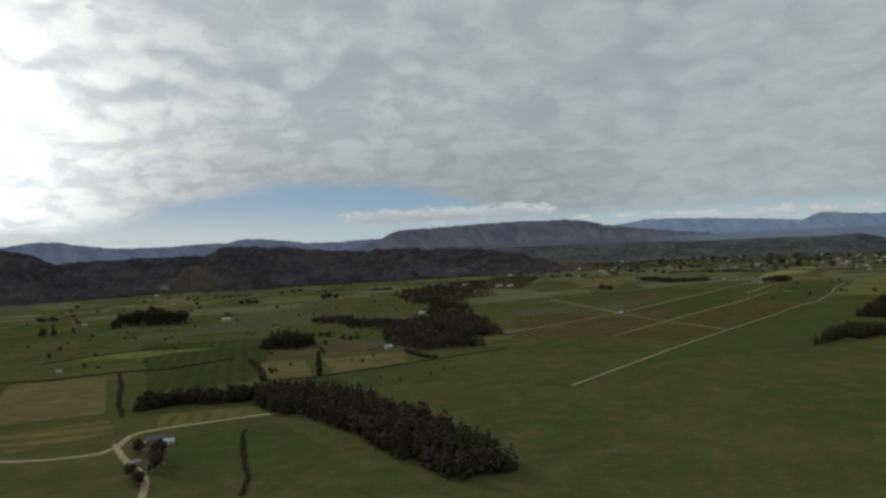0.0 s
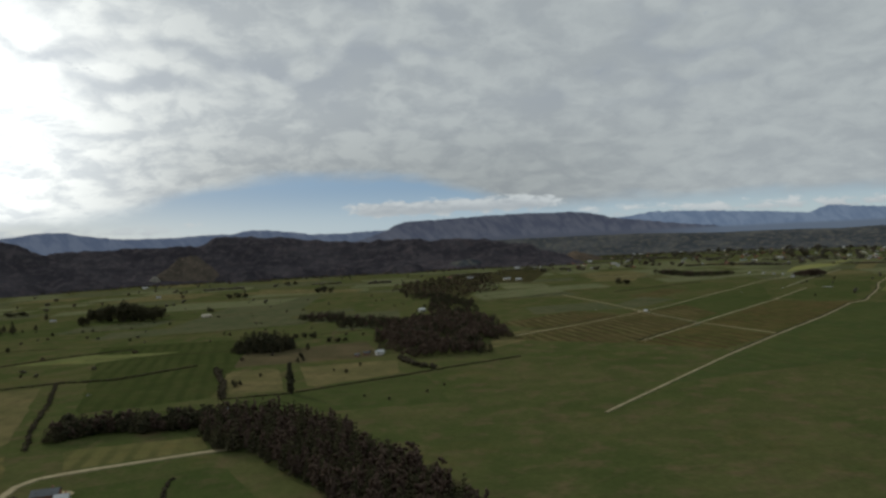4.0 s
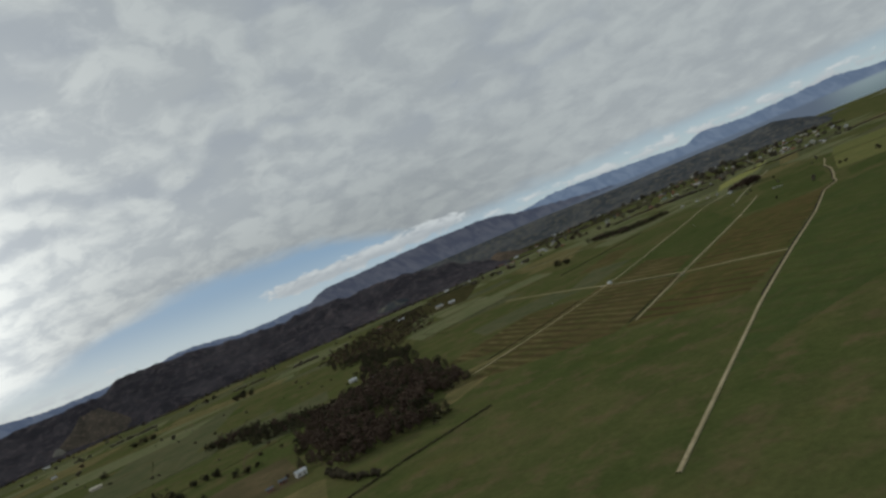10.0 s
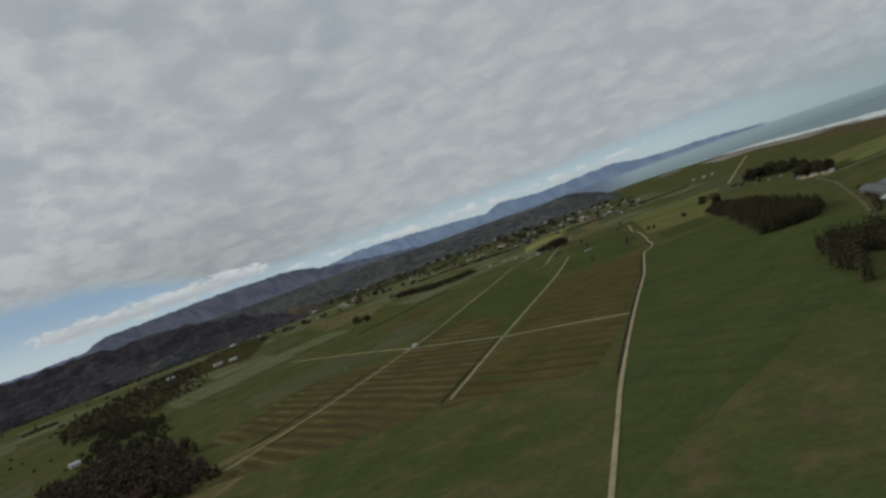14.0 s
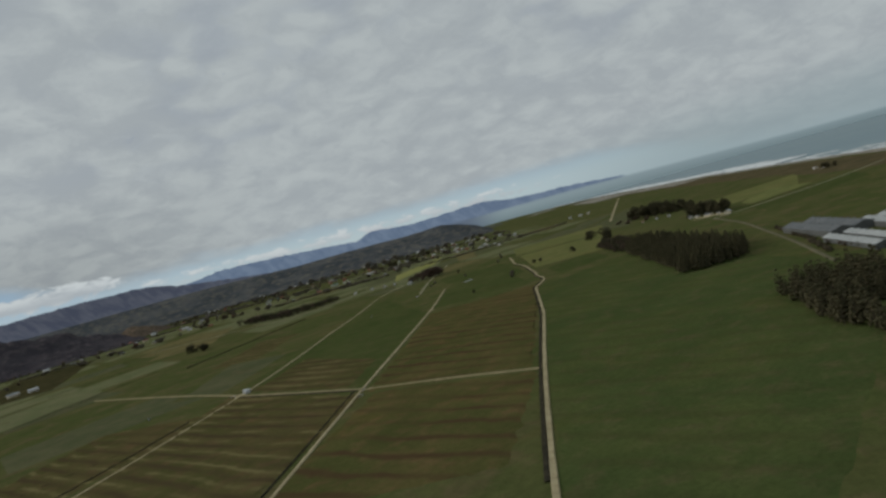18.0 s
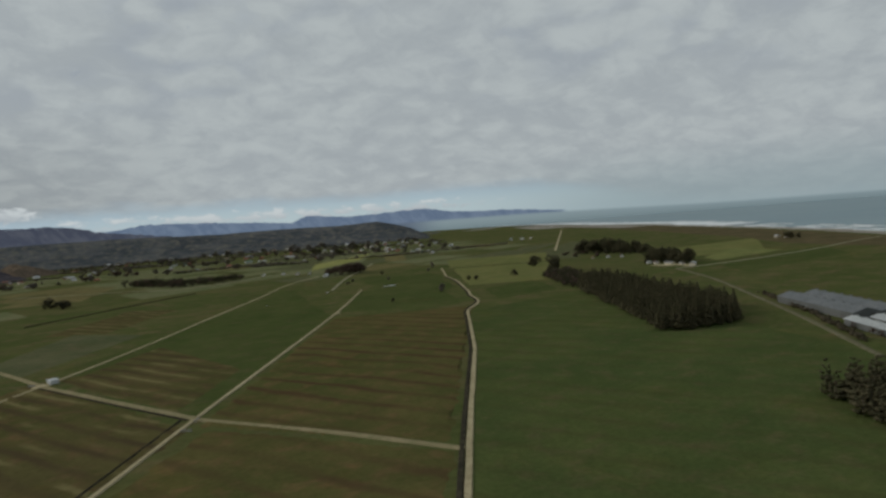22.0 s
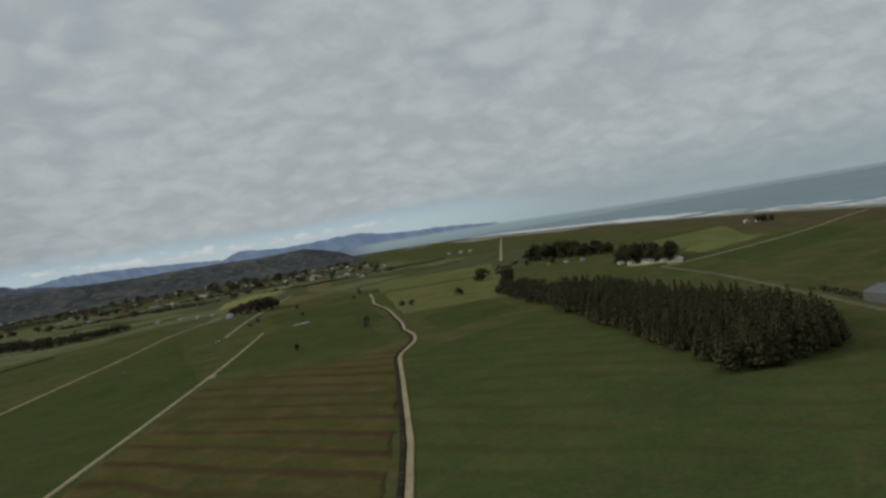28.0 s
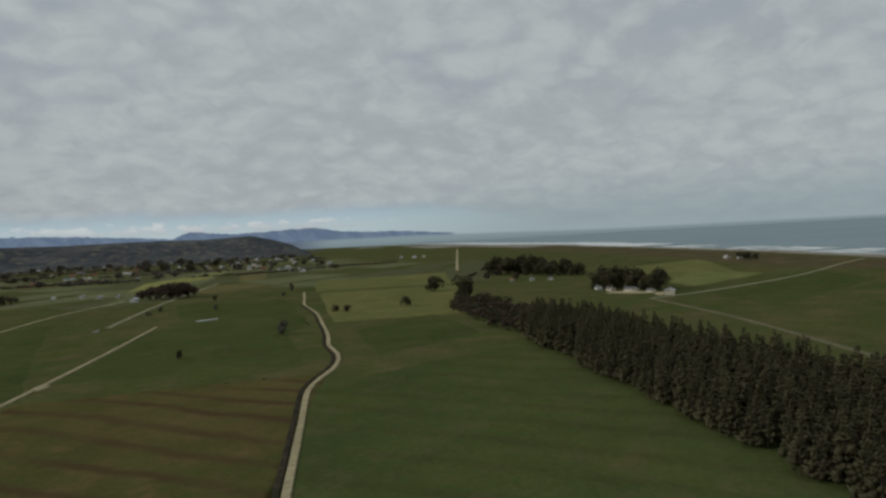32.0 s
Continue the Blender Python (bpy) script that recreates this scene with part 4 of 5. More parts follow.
def tree_model(kind, k):
    """One tree of a kind, one metre high, from which the others are copied."""
    if (kind, k) in MODELS:
        return MODELS[kind, k]
    rnd = random.Random(kind + str(k))
    shape = {"pine": lambda: conifer(rnd, 220, 1.0, 0.5), "macrocarpa": lambda: broadleaf(rnd, 300, 0.95, 0.04), "bush": lambda: broadleaf(rnd, 170, 1.1, 0.05),
             "bare": lambda: broadleaf(rnd, 220, 0.8, 0.06), "poplar": lambda: poplar_crown(rnd, 200), "willow": lambda: broadleaf(rnd, 120, 0.95, 0.05)}[kind]()
    # the willow kind carries distance haze in its twig colour
    mat = {"pine": PINE, "macrocarpa": PINE, "bush": BROAD, "bare": BARE, "poplar": BROAD, "willow": HAZE_TWIGS}[kind]
    tv, tf = trunk_of(rnd, 0.7, 0.03)
    lv, lf = limbs_of(rnd, 7, 0.2, 0.6, 0.2, 0.012)
    MODELS[kind, k] = quick_mesh("crown", *shape, [mat]), quick_mesh("trunk", np.concatenate([tv, lv]), np.concatenate([tf, lf + len(tv)]), [BARK])
    return MODELS[kind, k]


COUNT = [0]


def tree(kind, x, y, high, wide, label, group):
    """A single tree standing on the plain."""
    COUNT[0] += 1
    crown, trunk = tree_model(kind, COUNT[0] % 3)
    root = new("bush" if kind == "bush" else kind + "_tree")
    natural = {"pine": 0.5, "macrocarpa": 0.95, "bush": 1.1, "bare": 0.8, "poplar": 0.2, "willow": 0.95}[kind]
    wide *= 1.25 if kind == "macrocarpa" else 1.0
    root.matrix_world = pose(x, y, float(lie(x, y)), 0, 0, (COUNT[0] * 77) % 360) @ Matrix.Diagonal((wide / natural, wide / natural, high, 1))
    for name, me in (("crown", crown), ("trunk", trunk)):
        ob = new(name, me)
        ob.parent = root
    return tagged(root, label, "bush" if kind == "bush" else "tree", group)


TREES = [
    ("macrocarpa", "dark rounded shelter tree beside the airstrip end", "shelter trees", [(978, 1357, 15.5, 14.5), (918, 1273, 18.5, 20), (935, 1287, 10.3, 12.3)]),
    ("bush", "dark green bush alone in a paddock", "paddock bushes", [(863, 1289, 9.1, 8.1), (822, 1325, 7.8, 4.9), (824, 1315, 7.9, 4.9), (643, 1238, 3.8, 4.7), (860, 1546, 5.7, 5.7)]),
    ("willow", "leafless grey tree in a paddock", "bare paddock trees", [(721, 1258, 8.2, 9.1), (955, 1545, 5.8, 10.7), (912, 1504, 4.8, 5.8), (775, 1497, 5.6, 4.6), (802, 1455, 4.7, 4.7), (755, 1479, 5.6, 3.7)]),
    ("macrocarpa", "dark macrocarpa sheltering the farm buildings", "farm shelter trees", [(1188, 1431, 17.3, 23.8), (1184, 1411, 18.4, 22.4), (1200, 1403, 16.3, 24.2), (1181, 1374, 16.3, 24.4), (1179, 1361, 13.1, 16.4), (1170, 1341, 15.3, 17.8), (1171, 1324, 15.4, 20.0), (1168, 1307, 14.3, 14.6), (1220, 1387, 16.5, 20.6)]),
    ("macrocarpa", "tall dark tree behind the farmhouses", "farmhouse trees", [(1020, 1200, 14.0, 19.8), (1020, 1191, 14.0, 19.5), (1027, 1182, 15.2, 18.4), (1018, 1169, 13.0, 18.6), (1007, 1155, 10.8, 13.8), (1005, 1144, 12.0, 19.0), (1036, 1197, 13.0, 18.0)]),
    ("macrocarpa", "wind shaped tree by the coastal cottage", "coast trees", [(1430, 1212, 10, 10), (1406, 1196, 12.4, 11), (1422, 1190, 8.5, 8.5)]),
    ("macrocarpa", "big dark tree in a clump on the plain", "tree clump", [(-575, 1426, 17.4, 22.7), (-549, 1402, 19.0, 26.4), (-529, 1401, 22.1, 31.4), (-498, 1379, 23.7, 38.4), (-489, 1401, 22.0, 30.2), (-462, 1378, 23.6, 27.1), (-452, 1400, 18.9, 24.8), (-555, 1346, 12.7, 17.3), (-511, 1414, 20.5, 28.3)]),
    ("bush", "low dark thicket near the hills", "far thickets", [(-434, 1834, 19.8, 10.7), (-418, 1835, 22.3, 12.4), (-401, 1837, 19.8, 10.7), (-234, 1877, 19.5, 13), (-218, 1875, 22.7, 15.4), (-201, 1876, 17.8, 12.1), (-382, 2295, 18.6, 10.2), (-358, 2291, 18.5, 10.2), (-383, 1495, 15.6, 7.8), (-819, 1609, 27.8, 9.8), (-795, 1607, 26.1, 9.8)]),
    ("pine", "single dark tree standing in pasture", "stray trees", [(-647, 1267, 12.1, 19.3), (-631, 1277, 12.1, 22.6), (-620, 1324, 8, 10.5), (-665, 1313, 9.6, 12.9)]),
    ("bush", "small shrub in dry pasture", "shrubs", [(-512, 1053, 6.5, 6.5), (-537, 1213, 5.6, 5.6), (-485, 967, 6.5, 7.3), (-150, 747, 5.2, 6.1), (-145, 747, 4.4, 5.2), (-260, 1126, 4.8, 4), (-392, 1294, 5.5, 4.7), (-147, 739, 3.8, 4.2), (-163, 760, 3.5, 3.5), (-57, 781, 4.4, 4.4), (-47, 812, 3.5, 4.4), (-70, 794, 2.6, 2.6), (-136, 786, 3.5, 3.5), (-113, 853, 4.3, 5.5), (-109, 861, 4.3, 5), (-14, 661, 2.8, 2.8), (15, 680, 2.8, 2.8), (29, 702, 2.8, 2.8), (-33, 677, 2.7, 2.3)]),
    ("bush", "shrub in a short hedgerow by the clump", "hedgerow shrubs", [(-147, 1042, 9.9, 6.6), (-137, 1047, 9.9, 6.6), (-127, 1044, 8.3, 5.8), (-121, 1031, 6.6, 9.1), (-99, 994, 9.2, 6.7), (-88, 990, 9.3, 5.9), (-79, 995, 7.6, 5.1), (-116, 941, 5.9, 7.6), (-113, 878, 6, 6.8)]),
    ("poplar", "single tall slim poplar at a field edge", "", [(-94, 703, 6.3, 25.9)]),
    ("bare", "bare brown tree around the lane house", "lane house trees", [(-178, 463, 9.1, 10), (-158, 439, 11.1, 13.8), (-153, 421, 10.2, 12), (-166, 453, 5.5, 6.4), (-162, 409, 8.3, 9.2), (-153, 397, 8.4, 8.4)]),
    ("bush", "pair of dark bushes on open pasture", "bush pair", [(463, 1704, 21.7, 12.5), (469, 1667, 15.9, 10.9), (477, 1688, 13.4, 9.2)]),
    ("bare", "brownish tree in a grove by the huts", "hut grove", [(847, 1667, 15.1, 11.0), (849, 1652, 16.1, 14.1), (851, 1635, 17.2, 16.6), (858, 1628, 18.3, 18.3), (865, 1623, 18.3, 18.3), (877, 1627, 16.3, 16.8), (896, 1645, 12.2, 12.2), (868, 1642, 16.2, 16.2), (881, 1654, 14.2, 14.2)]),
    ("macrocarpa", "dark tall tree at the edge of the settlement", "settlement edge trees", [(1340, 2500, 16, 18), (1322, 2478, 14, 15), (1303, 2340, 14, 16), (1290, 2298, 13, 14), (1460, 2480, 16, 21), (1395, 2300, 12, 12), (1408, 2302, 11, 10), (1368, 2570, 15, 16)]),
    ("willow", "tree paled for haze among the settlement houses", "settlement trees", [(1484, 2795, 21.2, 27), (1476, 2749, 18.6, 24.5), (1560, 2818, 18.9, 24.9), (1440, 2567, 17.9, 24.6), (1623, 2763, 16.2, 18.5), (1509, 2489, 17.4, 21.8), (1129, 2305, 18.5, 11.3), (1022, 2533, 27.7, 14.9), (1044, 2533, 25.6, 12.8), (1417, 3383, 20.9, 19.7), (1379, 3402, 20.3, 19.2), (1577, 3292, 27.6, 15), (1077, 2808, 25.2, 11.4), (1934, 2875, 26.5, 16.7), (1912, 2801, 29.2, 17.9), (1890, 2726, 28, 17.2), (1853, 2590, 23.9, 13.6), (1794, 2824, 18.1, 17), (1462, 2875, 16.7, 21.5), (1498, 2885, 20.4, 25.1), (1812, 2911, 18.4, 16.1)]),
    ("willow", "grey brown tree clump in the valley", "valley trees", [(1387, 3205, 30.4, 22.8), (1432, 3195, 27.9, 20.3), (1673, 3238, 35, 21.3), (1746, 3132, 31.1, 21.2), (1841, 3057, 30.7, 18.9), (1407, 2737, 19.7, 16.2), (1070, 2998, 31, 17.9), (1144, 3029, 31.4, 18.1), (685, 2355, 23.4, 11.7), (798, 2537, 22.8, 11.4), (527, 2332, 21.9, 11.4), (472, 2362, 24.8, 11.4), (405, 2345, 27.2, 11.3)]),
]
for kind, label, group, spots in TREES:
    for x, y, wide, high in spots:
        tree(kind, x, y, high, wide, label, group)
        if group in ("farm shelter trees", "farmhouse trees", "tree clump"):
            tree(kind, x + 0.45 * wide, y + 0.3 * wide, high * 0.85, wide * 0.8, label, group)
            tree(kind, x - 0.3 * wide, y + 0.4 * wide, high * 0.7, wide * 0.75, label, group)


def airstrip_scrub():
    """Leafless reddish trees scattered beside the near end of the airstrip."""
    rnd = random.Random(19)
    for k in range(22):
        u, v = rnd.random() ** 1.6, rnd.random()
        x, y = 1112 + 480 * u - 14 * v, 1428 + 290 * u - 112 * v
        tree("bare", x, y, rnd.uniform(3.5, 7.5), rnd.uniform(6, 11), "leafless reddish brown tree beside the airstrip", "airstrip trees")


airstrip_scrub()


def scattered_village_trees():
    rnd = random.Random(5)
    for k in range(150):
        az, r = radians(rnd.uniform(8, 36)), rnd.uniform(2350, 3400)
        h = rnd.uniform(6, 13)
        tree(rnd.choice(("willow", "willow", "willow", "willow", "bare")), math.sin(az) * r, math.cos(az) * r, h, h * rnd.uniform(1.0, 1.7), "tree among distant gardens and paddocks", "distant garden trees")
    for k in range(60):
        az, r = radians(rnd.uniform(-27, 8)), rnd.uniform(1650, 2700)
        h = rnd.uniform(4, 9)
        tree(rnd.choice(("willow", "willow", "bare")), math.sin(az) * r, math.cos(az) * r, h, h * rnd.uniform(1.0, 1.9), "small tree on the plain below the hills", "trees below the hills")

    for k in range(75):
        az, r = radians(rnd.uniform(-28, 4)), rnd.uniform(880, 1750)
        h = rnd.uniform(2, 4)
        tree(rnd.choice(("bush", "willow", "bare")), math.sin(az) * r, math.cos(az) * r, h, h * rnd.uniform(1.1, 2.0), "low shrub beside a drain in pasture", "pasture shrubs")


scattered_village_trees()


def inside(p, poly):
    x, y, hit = p[0], p[1], False
    for (ax, ay), (bx, by) in zip(poly, poly[1:] + poly[:1]):
        if (ay > y) != (by > y) and x < (bx - ax) * (y - ay) / (by - ay) + ax:
            hit = not hit
    return hit


LOD = {}


def lod(kind, k, near):
    """A tree for the woods, in a finer make for those that the path comes near."""
    if (kind, k, near) not in LOD:
        rnd = random.Random(kind + "far" + str(k))
        n = (34, 48, 100)[near]
        v, f = {"pine": lambda: conifer(rnd, n, 1.0, 0.5), "bush": lambda: broadleaf(rnd, n, 1.0, 0.08), "bare": lambda: broadleaf(rnd, n, 0.8, 0.15)}[kind]()
        tv, tf = tapered([(0, 0, -0.05), (0, 0, 0.6)], [0.02, 0.008], 4)
        LOD[kind, k, near] = np.concatenate([v, tv]), np.concatenate([f, tf + len(v)]), np.r_[np.zeros(len(f), int), np.ones(len(tf), int)]
    return LOD[kind, k, near]


def wood(name, label, poly, gap, high, kinds, seed, wide=0.55, dome=0.0, ragged=5.0, gaps=9.0):
    """A wood of many trees inside an outline: one body of stuff."""
    rnd = random.Random(seed)
    xs, ys = [p[0] for p in poly], [p[1] for p in poly]
    vs, fs, ms, base = [], [], [], 0
    mats = {"pine": PINE, "bush": BROAD, "bare": BARE}
    names = sorted(set(kinds))
    mid = ((min(xs) + max(xs)) / 2, (min(ys) + max(ys)) / 2)
    y = min(ys)
    while y < max(ys):
        x = min(xs)
        while x < max(xs):
            p = (x + rnd.uniform(-0.45, 0.45) * gap, y + rnd.uniform(-0.45, 0.45) * gap)
            wave = noise.noise_vector((p[0] / 38.0, p[1] / 38.0, seed * 3.1))
            if inside((p[0] + wave.x * ragged * 2, p[1] + wave.y * ragged * 2), poly) and wave.z < gaps:
                kind = rnd.choice(kinds)
                v, f, m = lod(kind, rnd.randrange(5), {"pine_plantation": 2, "pine_block": 1, "pine_belt": 1, "shelter_belt": 1}.get(name, 0))
                off = math.hypot((p[0] - mid[0]) / (max(xs) - min(xs)), (p[1] - mid[1]) / (max(ys) - min(ys))) * 2
                h = high * rnd.uniform(0.68, 1.15) * (1 + dome * (0.4 - off * off))
                w = h * wide / 0.5 * rnd.uniform(0.8, 1.25) * (1.0 if kind == "pine" else 0.6)
                a = rnd.uniform(0, 6.28)
                q = np.stack([(v[:, 0] * math.cos(a) - v[:, 1] * math.sin(a)) * w + p[0], (v[:, 0] * math.sin(a) + v[:, 1] * math.cos(a)) * w + p[1], v[:, 2] * h + float(lie(*p))], -1)
                vs.append(q)
                fs.append(f + base)
                ms.append(np.where(m == 1, len(names), names.index(kind)))
                base += len(v)
            x += gap
        y += gap
    ob = new(name, quick_mesh(name, np.concatenate(vs), np.concatenate(fs), [mats[k] for k in names] + [BARK], np.concatenate(ms)))
    return tagged(ob, label, "wood", kind="stuff")


wood("shelter_belt", "dense dark brown shelter belt across the meadow", [(-229, 589), (-178, 603), (-133, 607), (-129, 628), (-177, 622), (-231, 624)], 4.5, 13, ["bare", "bush", "pine"], 1, 0.7)
wood("pine_belt", "dense dark pine plantation in a curved belt", [(-136, 606), (-111, 554), (-87, 545), (-43, 468), (-15, 418), (15, 367), (52, 381), (32, 445), (-17, 533), (-76, 624), (-130, 632)], 5, 16, ["pine", "pine", "bare"], 2, 0.44, 0.0, 3.0)
wood("round_wood", "round dark clump of trees on the pasture", [(-205, 938), (-185, 927), (-147, 932), (-128, 943), (-130, 965), (-155, 979), (-189, 968)], 5.5, 21, ["pine", "bush", "pine"], 3, 0.5, 0.75, 10.0)
wood("mixed_wood", "broad mixed wood with dark pines and bare brown trees", [(-39, 1112), (-35, 956), (-26, 897), (-9, 836), (26, 817), (62, 848), (111, 954), (126, 1058), (100, 1172), (28, 1212)], 7, 14, ["pine", "bush", "bare", "bare", "bare", "bare"], 4, 0.62, 0.25, 22.0, 0.33)
wood("wood_tail", "narrow tail of the wood running over pasture", [(-182, 1283), (-150, 1229), (-43, 1089), (1, 1141), (-50, 1198), (-149, 1280)], 8, 13, ["bush", "pine", "bare"], 5, 0.7, 0.0, 14.0, 0.4)
wood("upper_wood", "scrubby wood beyond the main wood", [(28, 1212), (100, 1172), (112, 1356), (107, 1533), (14, 1664), (-11, 1631), (42, 1490), (33, 1344)], 9, 10, ["bush", "bush", "bare", "pine"], 6, 0.9, 0.0, 26.0, 0.25)
wood("moor_bush", "dark brown bush over the moor below the hills", [(-11, 1667), (17, 1528), (111, 1533), (186, 1736), (254, 2393), (80, 2271), (-41, 1946)], 16, 7, ["bush", "bare", "bare"], 16, 1.1, 0.0, 30.0, 0.3)
wood("pine_plantation", "dense even aged pine plantation in a wedge", [(769, 1123), (698, 1044), (602, 937), (611, 921), (643, 910), (685, 934), (744, 1015), (829, 1132), (815, 1140)], 4.4, 14.5, ["pine"], 7, 0.44, 0.0, 1.5)
wood("scrub_strip", "low scrub joining the plantation to the shelter trees", [(767, 1124), (828, 1134), (921, 1261), (900, 1274), (826, 1200)], 6, 6.5, ["bush", "bush", "bare"], 8, 0.9)
wood("pine_block", "dark pine block near the sheds", [(511, 817), (460, 772), (412, 719), (480, 767), (478, 745), (546, 782)], 4.6, 15, ["pine"], 9, 0.44, 0.0, 1.5)
wood("foot_scrub", "brown scrub and bush along the foot of the hills", [(math.sin(radians(a)) * r, math.cos(radians(a)) * r) for a, r in ((-31, 2690), (-24, 2650), (-16, 2680), (-8, 2600), (0, 2640), (7, 2700), (8, 2850), (0, 2800), (-12, 2800), (-31, 2810))], 21, 8, ["bush", "bare", "bare"], 21, 1.2, 0.0, 34.0, 0.12)
wood("valley_scrub", "brown scrub and bush below the low hills", [(660, 3040), (1020, 3160), (1450, 3260), (1800, 3130), (2080, 2960), (2220, 3160), (1900, 3360), (1400, 3500), (800, 3440)], 24, 9, ["bush", "bare", "bare"], 22, 1.2, 0.0, 40.0, 0.06)
wood("long_thicket", "long dark thicket across open pasture", [(632, 1969), (651, 1796), (702, 1788), (758, 1796), (775, 1829), (701, 1837), (667, 1985)], 10, 12, ["bush", "bush", "bare"], 10, 0.9)
wood("shed_hedge", "brown scrub beside the long sheds", [(720, 905), (661, 861), (589, 807), (607, 796), (679, 848), (736, 895)], 5, 3.5, ["bare", "bush"], 12, 0.9)


def hedge(pts, wide, high, label, seed, mat=None):
    rnd = random.Random(seed)
    cs, ss = [], []
    for (ax, ay), (bx, by) in zip(pts, pts[1:]):
        m = int(math.hypot(bx - ax, by - ay) / (wide * 0.16)) + 1
        for k in range(m):
            if rnd.random() < 0.12:
                continue
            t = (k + rnd.random()) / m
            x, y = ax + (bx - ax) * t + rnd.gauss(0, wide * 0.26), ay + (by - ay) * t + rnd.gauss(0, wide * 0.26)
            s = wide * rnd.uniform(0.2, 0.42)
            cs.append((x, y, float(lie(x, y)) + high * rnd.uniform(0.15, 0.7)))
            ss.append(s)
    ob = new("hedge", quick_mesh("hedge", *clumps(cs, ss, rnd, high / wide), [mat or HEDGE]))
    return tagged(ob, label, "hedge", kind="stuff")


HEDGES = [
    ([(-233, 575), (-258, 628), (-291, 718), (-329, 805)], 3.2, 2), ([(-147, 696), (-163, 760), (-191, 839)], 5, 4), ([(-331, 805), (-276, 808), (-250, 833), (-218, 865)], 3, 2),
    ([(-149, 695), (-96, 703), (-1, 757), (44, 786), (109, 822)], 2.2, 1.4), ([(-474, 774), (-387, 778), (-331, 804)], 2.5, 1.8), ([(-341, 1016), (-408, 975), (-466, 911)], 2.5, 1.5),
    ([(-121, 505), (-119, 490), (-108, 444), (-94, 395), (-91, 368)], 2.4, 1.6), ([(-10, 847), (3, 804), (25, 777)], 6, 5),
    ([(769, 954), (683, 885), (612, 835)], 4, 2.5),
    ([(287, 1116), (240, 1074), (146, 1004)], 1.6, 1.0), ([(621, 1640), (545, 1595), (393, 1495)], 2.5, 1.2),
]
for k, (pts, wide, high) in enumerate(HEDGES):
    hedge(pts, wide, high, "rough dark hedge along a field edge", 100 + k)


def valley_belts():
    rnd = random.Random(77)
    for k in range(26):
        az, r = rnd.uniform(4, 35), rnd.uniform(2250, 3400)
        x, y = math.sin(radians(az)) * r, math.cos(radians(az)) * r
        a, m = radians(-az + rnd.uniform(-25, 25)), rnd.uniform(50, 190)
        # belts share the twig colour paled for haze
        hedge([(x - math.cos(a) * m, y - math.sin(a) * m), (x, y + rnd.uniform(-12, 12)), (x + math.cos(a) * m, y + math.sin(a) * m)], rnd.uniform(8, 16), rnd.uniform(3, 7), "grey brown belt of bush across the valley floor", 300 + k, HAZE_TWIGS)
    for k in range(6):
        az, r = rnd.uniform(-28, 2), rnd.uniform(2100, 2900)
        x, y = math.sin(radians(az)) * r, math.cos(radians(az)) * r
        a, m = radians(-az + rnd.uniform(-20, 20)), rnd.uniform(25, 60)
        hedge([(x - math.cos(a) * m, y - math.sin(a) * m), (x + math.cos(a) * m, y + math.sin(a) * m)], rnd.uniform(8, 14), rnd.uniform(4, 8), "grey brown belt of bush below the hills", 400 + k, HAZE_TWIGS)


valley_belts()

# ---------------------------------------------------------------- buildings


def part(name, bm, mat, parent, label=""):
    me = bpy.data.meshes.new(name)
    bm.to_mesh(me)
    bm.free()
    me.materials.append(mat)
    ob = new(name, me)
    ob.parent = parent
    return tagged(ob, label) if label else ob


def box(bm, x0, y0, z0, x1, y1, z1):
    v = [bm.verts.new((x, y, z)) for z in (z0, z1) for x, y in ((x0, y0), (x1, y0), (x1, y1), (x0, y1))]
    for f in ((3, 2, 1, 0), (4, 5, 6, 7), (0, 1, 5, 4), (1, 2, 6, 5), (2, 3, 7, 6), (3, 0, 4, 7)):
        bm.faces.new([v[i] for i in f])


def gable_walls(w, d, h, rise):
    bm = bmesh.new()
    x, y = w / 2, d / 2
    lo = [bm.verts.new(p) for p in ((-x, -y, -1), (x, -y, -1), (x, y, -1), (-x, y, -1))]
    hi = [bm.verts.new(p) for p in ((-x, -y, h), (x, -y, h), (x, y, h), (-x, y, h))]
    g0, g1 = bm.verts.new((-x, 0, h + rise)), bm.verts.new((x, 0, h + rise))
    bm.faces.new((lo[0], lo[1], hi[1], hi[0]))
    bm.faces.new((lo[2], lo[3], hi[3], hi[2]))
    bm.faces.new((lo[1], lo[2], hi[2], g1, hi[1]))
    bm.faces.new((lo[3], lo[0], hi[0], g0, hi[3]))
    return bm


